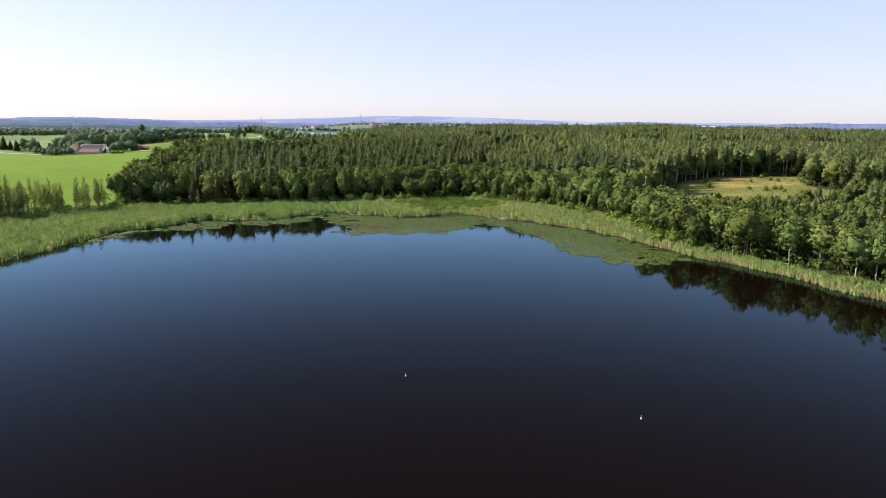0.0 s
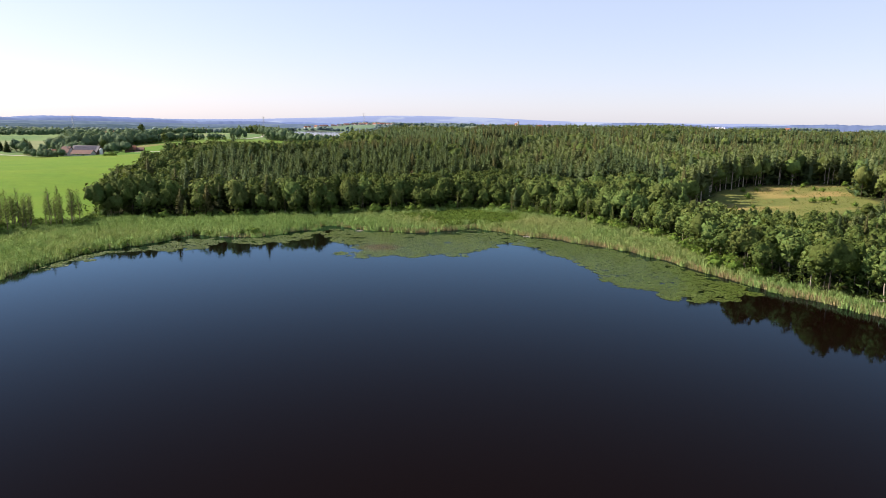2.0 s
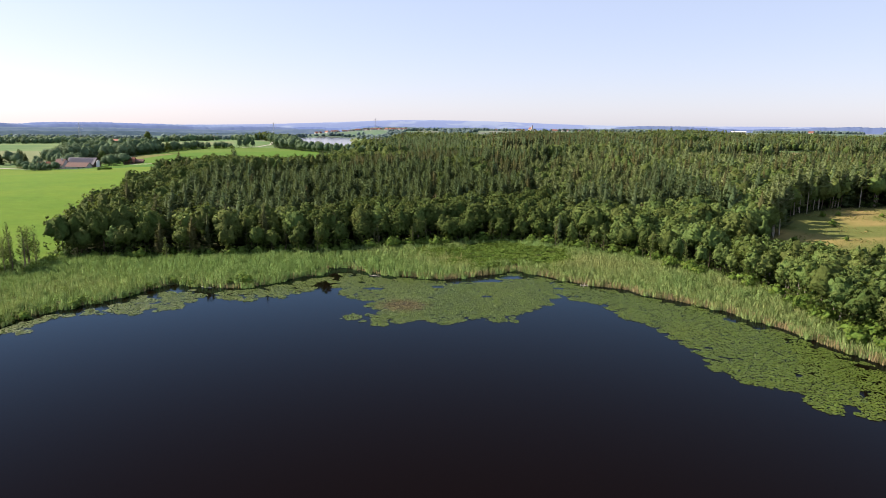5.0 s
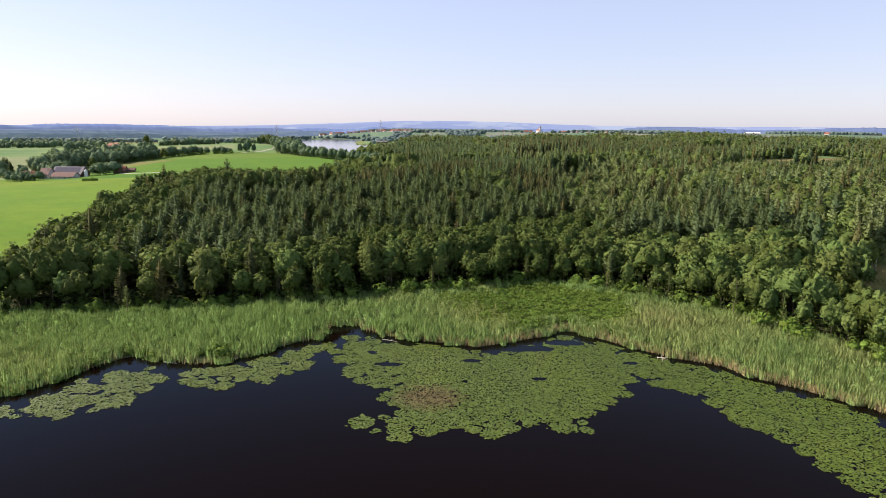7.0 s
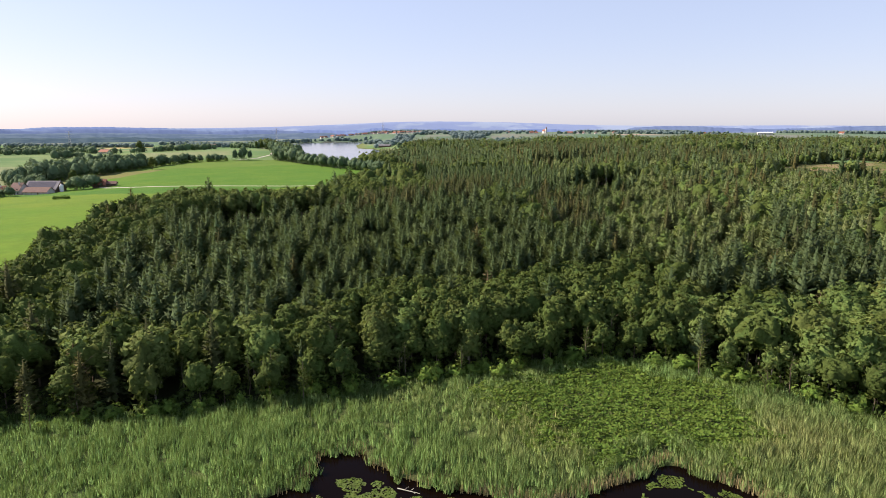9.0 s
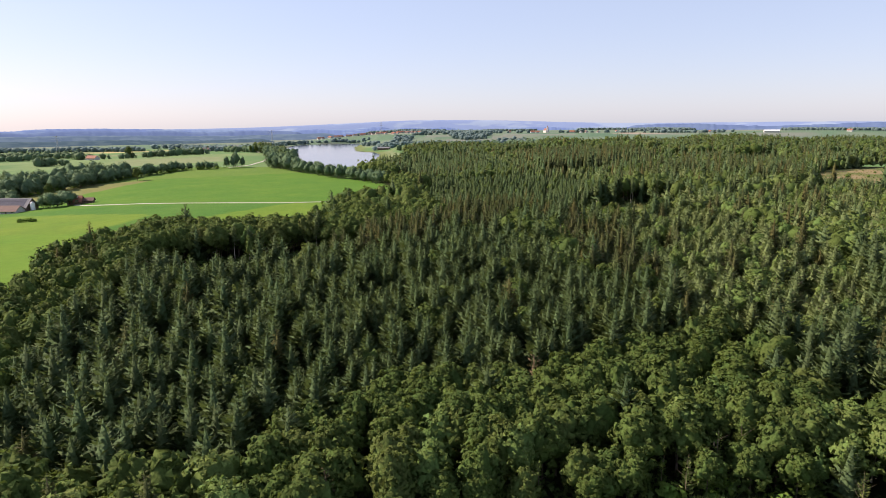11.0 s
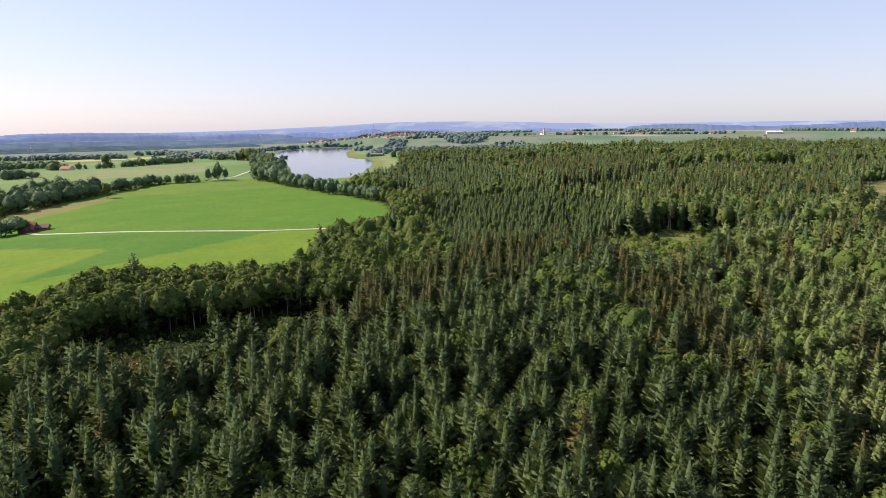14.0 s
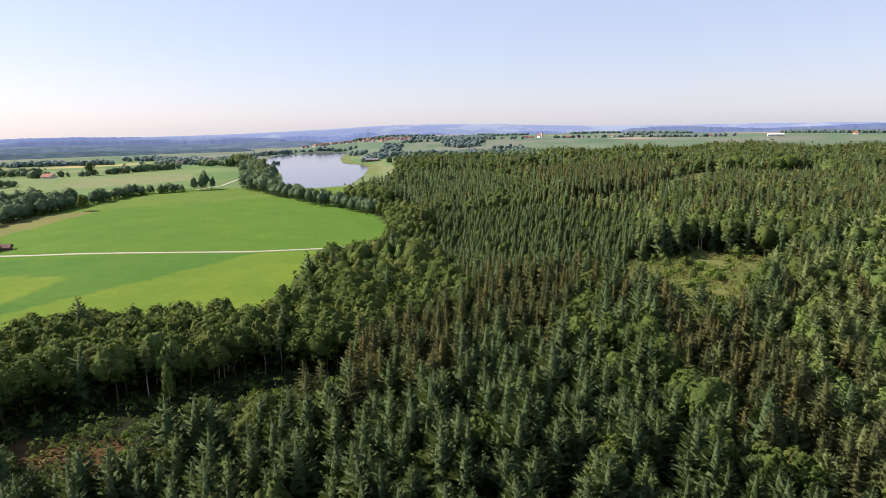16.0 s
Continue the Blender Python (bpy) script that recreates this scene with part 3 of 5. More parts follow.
def puffs(c, size, face, per, leaf, r):
    """Rounded tufts of leaf sprays at the places c, each leaf shaded as part of its tuft."""
    o = unit(r.normal(size=(len(c) * per, 3)) + np.repeat(face, per, 0) * 1.3 + np.array((0, 0, 0.3)))
    k = np.repeat(size, per)
    p = np.repeat(c, per, 0) + o * k[:, None] * (0.58 + 0.36 * r.random((len(o), 1)))
    lay = unit(o + r.normal(size=o.shape) * 0.38)
    v, f = slips(p, lay, leaf * k * (0.6 + 0.7 * r.random(len(o))), r)
    n = np.repeat(unit(o + np.repeat(face, per, 0) * 0.45 + r.normal(size=o.shape) * 0.15), 3, 0)
    return v, outward(v, f, n), n


def leafy_crown(seed, h=17.0, rad=3.4, low=0.15, ball=3, tufts=110, per=9, lobes=14, leaf=0.56, inner=0.84):
    """A crown of merged billows, each a heap of small leafy tufts with creases between them."""
    r = np.random.default_rng(seed)

    def around(n, cap):
        k = np.arange(n) + 0.5
        ph, th = np.arccos(1 - 2 * k / n * cap), k * 2.39996 + r.random(n) * 1.2
        return np.stack([np.sin(ph) * np.cos(th), np.sin(ph) * np.sin(th), np.cos(ph)], -1)
    cen = around(lobes, 0.92) * (0.46 + 0.30 * r.random((lobes, 1)))
    rr = 0.26 + 0.16 * r.random(lobes)
    cz, hz = h * (low + 1) * 0.5, h * (1 - low) * 0.5

    def reach(d):
        t = d @ cen.T
        q = rr ** 2 - (cen ** 2).sum(1) + t ** 2
        return np.maximum(np.where((q > 0) & (t > 0), t + np.sqrt(np.maximum(q, 0)), 0).max(1), 0.5)

    def place(d, m):
        m = (m * reach(d))[:, None]
        return np.concatenate([d[:, :2] * rad * m * (1.08 - 0.2 * d[:, 2:3]), cz + d[:, 2:3] * hz * m], 1)
    v0, f0 = BALLS[ball]
    d0 = unit(v0 + 0.08 * r.normal(size=v0.shape))
    core = place(d0, inner * (1 + 0.07 * r.normal(size=len(d0))) * np.where(d0[:, 2] < -0.3, 0.6, 1.0))
    f0 = f0[(v0[f0].mean(1)[:, 2] > -0.75)]
    fn = np.cross(core[f0[:, 1]] - core[f0[:, 0]], core[f0[:, 2]] - core[f0[:, 0]])
    n0 = np.zeros_like(core)
    for q in range(3):
        np.add.at(n0, f0[:, q], fn)
    n0 = unit(n0)
    d = unit(around(tufts, 0.93) + 0.06 * r.normal(size=(tufts, 3)))
    size = min(2.0 * math.sqrt(rad * hz) / math.sqrt(tufts), 1.5) * (0.6 + 0.5 * r.random(tufts))
    v, f, n = puffs(place(d, 0.80 + 0.16 * r.random(tufts)), size, d, per, leaf, r)
    return np.concatenate([core, v]), np.concatenate([f0, f + len(core)]), np.concatenate([n0, n])


def bole(seed, h, r0, limbs=5, lean=0.02, low=0.35):
    """Tapered trunk with limbs."""
    r = np.random.default_rng(seed)
    pts = [np.array((0.0, 0.0, -0.6))]
    for k in (0.3, 0.6, 0.94):
        pts.append(np.array(((r.random() - 0.5) * h * lean, (r.random() - 0.5) * h * lean, h * k)))
    rs = [r0, r0 * 0.75, r0 * 0.45, r0 * 0.1]
    out = [rod(pts[k], pts[k + 1], rs[k], rs[k + 1], 6) for k in range(3)]
    for k in range(limbs):
        z = h * (low + (0.8 - low) * (k + r.random()) / max(1, limbs))
        a = r.random() * 6.28
        ln = h * (0.10 + 0.10 * r.random())
        p = np.array((pts[2][0] * z / (h * 0.6), pts[2][1] * z / (h * 0.6), z)) if z < h * 0.6 else np.array((pts[2][0], pts[2][1], z))
        q = p + np.array((math.cos(a) * ln, math.sin(a) * ln, ln * 0.75))
        out.append(rod(p, q, r0 * 0.3, r0 * 0.06, 4))
    return join(out)


# kind: crown meshes and trunk meshes, each a few shapes shared by all trees of that kind
KINDS = {}


def kind_of_tree(key, name, mat, bark, crowns, trunks):
    KINDS[key] = (name, [mesh_of(name + "_crown", q[0], q[1], [M[mat]], normals=q[2] if len(q) > 2 else None) for q in crowns], [mesh_of(name + "_trunk", v, f, [M[bark]], smooth_faces=True) for v, f in trunks], crowns)


kind_of_tree("spruce", "spruce_tree", "spruce", "bark", [conifer(s, 19 + s % 3, 5.5 + 0.5 * (s % 2), 210, 0.04, 0.72, 0.38, 0.42) for s in range(5)], [bole(s, 18, 0.2, 0) for s in range(2)])
kind_of_tree("brown_spruce", "old_spruce_tree", "brown_spruce", "bark", [conifer(s + 10, 20 + s % 3, 3.7, 140, 0.15, 0.66, 0.0, 0.45) for s in range(4)], [bole(s + 10, 20, 0.24, 3, 0.02, 0.15) for s in range(2)])
kind_of_tree("pine", "pine_tree", "pine", "bark", [conifer(s + 20, 17 + s % 2, 4.6, 130, 0.18, 0.55, 0.3, 0.55, True, 0.4) for s in range(4)], [bole(s + 20, 17, 0.24, 3) for s in range(2)])
kind_of_tree("broadleaf", "broadleaf_tree", "broadleaf", "bark", [leafy_crown(s + 30, 16, 4.4 + 0.4 * (s % 2), 0.08 + 0.05 * (s % 3), 3, 112, 15, 14, 0.40) for s in range(6)], [bole(s + 30, 14, 0.26, 6) for s in range(3)])
kind_of_tree("alder", "alder_tree", "alder", "pale_bark", [leafy_crown(s + 40, 15, 3.5 + 0.4 * (s % 2), 0.08 + 0.06 * (s % 3), 2, 74, 11, 12, 0.42) for s in range(6)], [bole(s + 40, 13, 0.2, 6, 0.05) for s in range(3)])
kind_of_tree("hedge", "hedgerow_tree", "hedge", "bark", [leafy_crown(s + 80, 16, 5.2 + 0.6 * (s % 2), -0.1, 2, 50, 8, 14, 0.42, 0.95) for s in range(4)], [bole(s + 80, 12, 0.26, 4) for s in range(2)])
kind_of_tree("bush", "bush", "herb", "bark", [leafy_crown(s + 50, 3.2, 1.7, -0.2, 2, 20, 8, 7, 0.4, 0.8) for s in range(3)], [bole(s + 50, 2.2, 0.07, 4, 0.1, 0.1) for s in range(2)])
kind_of_tree("edge", "tall_pine_tree", "pine", "pale_bark", [conifer(s + 90, 23 + s, 3.2, 90, 0.48, 0.5, 0.15, 0.5, True, 0.5) for s in range(3)], [bole(s + 90, 22, 0.27, 4, 0.03, 0.4) for s in range(3)])
kind_of_tree("dry", "dead_spruce_tree", "dry", "bark", [conifer(s + 60, 17, 3.4, 90, 0.1, 0.6, 0.1, 0.6, True, 0.26, 5, 4, 0.3) for s in range(2)], [bole(60, 16, 0.2, 5)])
kind_of_tree("sparse", "sparse_alder_tree", "alder", "bark", [conifer(s + 70, 13, 1.15 + 0.3 * (s % 2), 90, 0.3, 0.3, 0.5, 0.75, True, 0.26, 3, 2, 0.06) for s in range(4)], [bole(s + 70, 13.5, 0.15, 8, 0.06, 0.25) for s in range(3)])

LABELS = {
    "spruce": "blue-green young spruce tree with tiers of drooping branches in a plantation",
    "brown_spruce": "old olive-brown spruce tree with ragged branches in dense wood",
    "pine": "light green pine tree with wide airy branches in mixed wood",
    "broadleaf": "full round broadleaf tree with deep green leaves",
    "alder": "slender light green alder tree with a pale trunk by the reeds",
    "hedge": "dense broad hedgerow tree leafy down to the ground",
    "bush": "low leafy green bush on rough ground",
    "dry": "dead spruce tree with dry reddish-brown needles",
    "edge": "tall pine tree with a bare pale stem beside an opening",
    "sparse": "thin half-bare alder tree standing in the marsh",
}


def plant(key, x, y, z, s, turn, group, wide=1.0, label=""):
    name, crowns, trunks, _ = KINDS[key]
    ob = new(name)
    ob.empty_display_size = 0.5
    ob.location, ob.rotation_euler, ob.scale = (x, y, z), (0, 0, turn), (s * wide, s * wide, s)
    k = int(abs(x * 7.3 + y * 3.1))
    part("crown", crowns[k % len(crowns)], ob)
    part("trunk", trunks[k % len(trunks)], ob)
    return tagged(ob, label or LABELS[key], "bush" if key == "bush" else "tree", group)


def lattice(x0, x1, y0, y1, step, seed, jitter=0.8):
    """Uneven rows of places."""
    r = np.random.default_rng(seed)
    gx, gy = np.meshgrid(np.arange(x0, x1, step), np.arange(y0, y1, step * 0.9))
    gx = gx + (np.arange(gx.shape[0]) % 2)[:, None] * step * 0.5
    gx, gy = gx.ravel(), gy.ravel()
    return gx + (r.random(gx.size) - 0.5) * step * jitter, gy + (r.random(gx.size) - 0.5) * step * jitter


SPECIES = ["spruce", "brown_spruce", "pine", "broadleaf", "alder", "dry"]


def species_at(x, y, seed):
    """Which kind of tree grows at each place, and how large."""
    r = np.random.default_rng(seed)
    u = r.random(x.size)
    big, mid = grain(x, y, 90, 11), grain(x, y, 34, 12)
    k = np.where(u < 0.55 * smooth((big - 0.2) * 2.4) + 0.34, 0, np.where(u < 0.66 + 0.3 * big, 3, 1))
    k = np.where((mid > 0.70) & (u > 0.45), 3, k)
    right = x > np.where(y > 560, -10, 50) + 40 * mid
    back = y > 700
    mixed = np.where(u < np.where(back, 0.14, 0.38), 4, np.where(u < np.where(back, 0.34, 0.62), 3, np.where(u < np.where(back, 0.50, 0.86), 2, np.where(u < np.where(back, 0.74, 0.96), 1, 0))))
    k = np.where(right & (big < 0.82), mixed, k)
    s = 0.86 + 0.3 * r.random(x.size)

    def zone(poly, table, lo, hi):
        nonlocal k, s
        w = inside(poly, x, y)
        pick = np.zeros(x.size, int)
        acc = 0.0
        for idx, p in table:
            pick = np.where((u >= acc) & (u < acc + p), idx, pick)
            acc += p
        k = np.where(w, pick, k)
        s = np.where(w, lo + (hi - lo) * r.random(x.size), s)
    zone(YOUNG, [(0, 0.86), (3, 0.14)], 0.6, 0.8)
    zone(TALL, [(1, 0.6), (0, 0.4)], 1.15, 1.35)
    zone(PINES, [(2, 0.56), (4, 0.36), (1, 0.08)], 0.7, 1.0)
    zone(BROWN_1, [(1, 0.82), (0, 0.18)], 0.8, 1.0)
    zone(STRIP, [(3, 0.80), (4, 0.17), (0, 0.03)], 0.88, 1.15)
    zone(BROWN_2, [(1, 0.8), (2, 0.2)], 0.75, 0.95)
    zone(PLANTATION, [(0, 0.94), (3, 0.05), (1, 0.01)], 0.70, 1.06)
    zone(DOME, [(3, 0.97), (0, 0.03)], 0.9, 1.05)
    low = inside(SHORE_WOOD, x, y) & (y < 1130)
    s = np.where(low, s * 1.0, s)
    k = np.where(low, 3, k)
    rim = inside(WOOD, x, y) & (y > 522) & (y < 552) & (x < -114)
    s = np.where(rim, s * 0.8, s)
    stand = grain(x, y, 75, 14)
    s = np.where((y > 600) & ~inside(TALL, x, y), s * (0.72 + 0.5 * smooth((stand - 0.2) * 1.8)), s)
    brink = (line_distance(WEST, x, y) < 30) & (u < 0.97)
    k = np.where(brink, 3, k)
    s = np.where(inside([(180, 620), (246, 738), (287, 716), (345, 742), (420, 776), (490, 790), (490, 660), (330, 580)], x, y), s * 0.6, s)
    edge = line_distance(BACK, x, y)
    near = edge < 24
    k = np.where(near & (u < np.where(x < 25, 0.16, 0.5)), 4, np.where(near & (u < 0.9), 3, k))
    s = np.where(edge < 7, s * 0.7, s)
    east = near & (x > 30)
    k = np.where(east & (u < 0.85), 4, k)
    far_east = (x > 40) & (edge < 60) & (y < 350)
    k = np.where(far_east, np.where(u < 0.7, 4, 3), k)
    bank = (x > 75) & (y < 312) & ~inside(MEADOW_TRIANGLE, x, y) & (x < 260)
    s = np.where(bank, np.where((edge < 20) & (line_distance(MEADOW_TRIANGLE, x, y, True) > 18), 0.75 + 0.3 * r.random(x.size), 0.38 + 0.2 * r.random(x.size)), s)
    return k, s


def keep_in_view(x, y):
    return (np.abs(x) < 40 + 0.735 * y) | (y < 220)


QUOTA = {"spruce": 285, "brown_spruce": 220, "pine": 150, "broadleaf": 165, "alder": 280, "dry": 0}


def build_forest():
    # near wood, tree by tree
    x, y = lattice(-200, 330, 90, 620, 5.4, 1)
    ok = wooded(x, y) & keep_in_view(x, y) & (signed(LAKE, x, y) > 8)
    x, y = x[ok], y[ok]
    thin = rng.random(x.size) < np.where(inside(PLANTATION, x, y), 0.86, 0.94)
    x, y = x[thin], y[thin]
    k, s = species_at(x, y, 5)
    keep = ((k != 3) & (k != 4)) | (rng.random(x.size) < np.where((x > 30) & (y < 350), 0.95, 0.76))
    x, y, k, s = x[keep], y[keep], k[keep], s[keep]
    z = height(x, y)
    r = np.random.default_rng(3)
    turn, wide = r.random(x.size) * 6.28, 0.95 + 0.35 * r.random(x.size)
    # those along the middle of the place are things of their own
    order = np.argsort(np.minimum(np.hypot(x + 30, (y - 380) * 0.8), 40 + np.hypot(x - 105, y - 215)))
    made, left = dict.fromkeys(SPECIES, 0), []
    for i in order:
        key = SPECIES[k[i]]
        if made[key] < QUOTA[key]:
            made[key] += 1
            plant(key, x[i], y[i], z[i], s[i], turn[i], "trees of the wood", wide[i])
        else:
            left.append(i)
    left = np.array(left)
    close = ((x[left] < 100) & (y[left] < 570)) | ((x[left] < 210) & (y[left] < 330))
    for w, lv in ((left[close], 0), (left[~close], 1)):
        stuff("near", x[w], y[w], z[w], s[w], k[w], turn[w], wide[w], lv)
    # farther wood
    x, y = lattice(-200, 720, 620, 1000, 6.6, 2)
    ok = wooded(x, y) & keep_in_view(x, y)
    x, y = x[ok], y[ok]
    x2, y2 = lattice(330, 560, 150, 620, 6.6, 22)
    ok = wooded(x2, y2) & keep_in_view(x2, y2)
    x, y = np.concatenate([x, x2[ok]]), np.concatenate([y, y2[ok]])
    k, s = species_at(x, y, 6)
    keep = ((k != 3) & (k != 4)) | (rng.random(x.size) < 0.74)
    x, y, k, s = x[keep], y[keep], k[keep], s[keep]
    r = np.random.default_rng(4)
    z, turn, wide = height(x, y), r.random(x.size) * 6.28, 0.95 + 0.3 * r.random(x.size)
    for w, lv in ((y < 800, 1), (y >= 800, 2)):
        stuff("middle", x[w], y[w], z[w], s[w] * 0.98, k[w], turn[w], wide[w], lv)
    x, y = lattice(-620, 1500, 1000, 1900, 10.2, 3)
    ok = wooded(x, y) & keep_in_view(x, y)
    x, y = x[ok], y[ok]
    k, s = species_at(x, y, 7)
    r = np.random.default_rng(5)
    stuff("far", x, y, height(x, y), s * np.where(k == 3, 1.0, 0.85), k, r.random(x.size) * 6.28, 1.25 + 0.4 * r.random(x.size), 2)


def light_shapes(key, level):
    """Simpler shapes of a kind, for trees farther off."""
    if key in ("spruce", "brown_spruce", "pine", "dry"):
        h, rad, low, pw, up = {"spruce": (19.5, 5.7, 0.04, 0.72, 0.38), "brown_spruce": (20.5, 3.7, 0.15, 0.66, 0.0), "pine": (17.5, 4.6, 0.18, 0.55, 0.3), "dry": (17, 2.4, 0.2, 0.7, 0.0)}[key]
        n, twigs, w, sides, rings = ((120, True, 0.40, 6, 4), (60, False, 0.54, 5, 3), (15, False, 0.95, 4, 2))[level]
        return [conifer(100 + s, h * (0.95 + 0.04 * s), rad, n, low, pw, up, 0.4, twigs, w, sides, rings, 0.5) for s in range(4)]
    h, rad, low = {"broadleaf": (16, 4.6, 0.08), "alder": (15, 3.6, 0.08)}[key]
    b, t, n, leaf = ((3, 70, 6, 0.38), (2, 26, 4, 0.48), (1, 14, 3, 0.6), (1, 3, 2, 0.8))[level]
    return [leafy_crown(110 + s, h, rad, low if level < 2 else -0.1, b, t, n, 12, leaf, (0.92, 0.97, 1.04, 1.12)[level]) for s in range(5)]


STUFF_NAMES = {"spruce": ("spruce_woodland", "dense blue-green spruce woodland"), "brown_spruce": ("old_spruce_woodland", "old olive-brown spruce woodland"),
               "pine": ("pine_woodland", "light green pine woodland"), "broadleaf": ("broadleaf_woodland", "deep green broadleaf woodland"),
               "alder": ("alder_woodland", "light green alder woodland"), "dry": ("dry_woodland", "dry brown spruces")}


def stuff(where, x, y, z, s, k, turn, wide, level, far_label=""):
    for idx, key in enumerate(SPECIES):
        w = np.where(k == idx)[0]
        if not len(w):
            continue
        shapes = light_shapes(key, level)
        pieces, tints, norms = [], [], []
        for j, q in enumerate(shapes):
            v, f = q[0], q[1]
            i = w[j::len(shapes)]
            if not len(i):
                continue
            c, sn = np.cos(turn[i])[:, None], np.sin(turn[i])[:, None]
            sx = (s[i] * wide[i])[:, None]
            px = (v[None, :, 0] * c - v[None, :, 1] * sn) * sx + x[i][:, None]
            py = (v[None, :, 0] * sn + v[None, :, 1] * c) * sx + y[i][:, None]
            pz = v[None, :, 2] * s[i][:, None] + z[i][:, None]
            vv = np.stack([px, py, pz], -1).reshape(-1, 3)
            ff = (f[None] + (np.arange(len(i)) * len(v))[:, None, None]).reshape(-1, 3)
            pieces.append((vv, ff))
            if len(q) > 2:
                m = q[2][None]
                norms.append(np.stack([m[..., 0] * c - m[..., 1] * sn, m[..., 0] * sn + m[..., 1] * c, m[..., 2] + 0 * c], -1).reshape(-1, 3))
            tints.append(np.repeat(np.modf(np.abs(x[i] * 0.731 + y[i] * 0.377))[0], len(v)))
        nf = sum(len(q[1]) for q in pieces)
        if level < 2:
            tv, tf = rod((0, 0, -0.5), (0, 0, 9), 0.22, 0.14, 3)
            tv = (tv[None] * np.stack([s[w], s[w], s[w]], -1)[:, None, :] + np.stack([x[w], y[w], z[w]], -1)[:, None, :]).reshape(-1, 3)
            pieces.append((tv, (tf[None] + (np.arange(len(w)) * 6)[:, None, None]).reshape(-1, 3)))
            tints.append(np.zeros(len(tv)))
            if norms:
                norms.append(unit(tv - np.repeat(np.stack([x[w], y[w], z[w]], -1), 6, 0) * np.array((1, 1, 0)) - tv * np.array((0, 0, 1))))
        v, f = join(pieces)
        mi = (np.arange(len(f)) >= nf).astype(np.int32)
        name, label = STUFF_NAMES[key]
        tagged(new(name, mesh_of(name, v, f, [M[far_label or key], M["bark"]], np.concatenate(tints), mat_index=mi, normals=np.concatenate(norms) if norms else None)), (where + " ").replace("near ", "") + label, "woodland", kind="stuff")


build_forest()

# ---- lake shore: reeds, lilies, marsh plants ----
HERB = [(-26, 312), (-15, 289), (-4, 281), (6, 287), (18, 283), (30, 293), (33, 312), (14, 329), (-6, 326)]


def scatter(poly, per_m2, seed):
    xs, ys = [p[0] for p in poly], [p[1] for p in poly]
    r = np.random.default_rng(seed)
    n = int((max(xs) - min(xs)) * (max(ys) - min(ys)) * per_m2)
    x, y = min(xs) + r.random(n) * (max(xs) - min(xs)), min(ys) + r.random(n) * (max(ys) - min(ys))
    ok = inside(poly, x, y)
    return x[ok], y[ok]


def blades(x, y, z, hgt, width, seed, lean=0.22):
    """Slim reed tufts, one pointed blade each, blown a little to one side."""
    r = np.random.default_rng(seed)
    n = x.size
    a = r.random(n) * 3.14
    dx, dy = np.cos(a) * width * 0.5, np.sin(a) * width * 0.5
    lx, ly = (0.5 + 0.7 * r.normal(size=n)) * lean * hgt, 0.8 * r.normal(size=n) * lean * hgt
    p = np.stack([x, y, z], -1)
    d = np.stack([dx, dy, 0 * x], -1)
    v = np.stack([p - d, p + d, p + np.stack([lx, ly, hgt], -1)], 1).reshape(-1, 3)
    return v, np.arange(3 * n).reshape(-1, 3)


def tussocks(x, y, z, hgt, tone, per, seed, spread_=0.45, width=0.17, lean=0.2):
    """Reeds standing in tufts: blades that fan out from each centre."""
    r = np.random.default_rng(seed)
    n = x.size * per
    a, q = r.random(n) * 6.283, np.sqrt(r.random(n))
    ox, oy = np.cos(a) * q * spread_, np.sin(a) * q * spread_
    hh = np.repeat(hgt, per) * (0.72 + 0.36 * r.random(n)) * (1 - 0.22 * q)
    w = width * (0.6 + 0.8 * r.random(n))
    b = r.random(n) * 3.14
    p = np.stack([np.repeat(x, per) + ox, np.repeat(y, per) + oy, np.repeat(z, per)], -1)
    d = np.stack([np.cos(b) * w * 0.5, np.sin(b) * w * 0.5, 0 * w], -1)
    tip = p + np.stack([(ox / spread_ + 0.45 + 0.5 * r.normal(size=n)) * lean * hh, (oy / spread_ + 0.5 * r.normal(size=n)) * lean * hh, hh], -1)
    v = np.stack([p - d, p + d, tip], 1).reshape(-1, 3)
    nrm = np.repeat(unit(np.stack([ox / spread_, oy / spread_, 0.95 + 0 * ox], -1) + 0.16 * r.normal(size=(n, 3))), 3, 0)
    f = outward(v, np.arange(3 * n).reshape(-1, 3), nrm)
    return v, f, np.repeat(np.repeat(tone, per) + 0.06 * r.random(n), 3), nrm


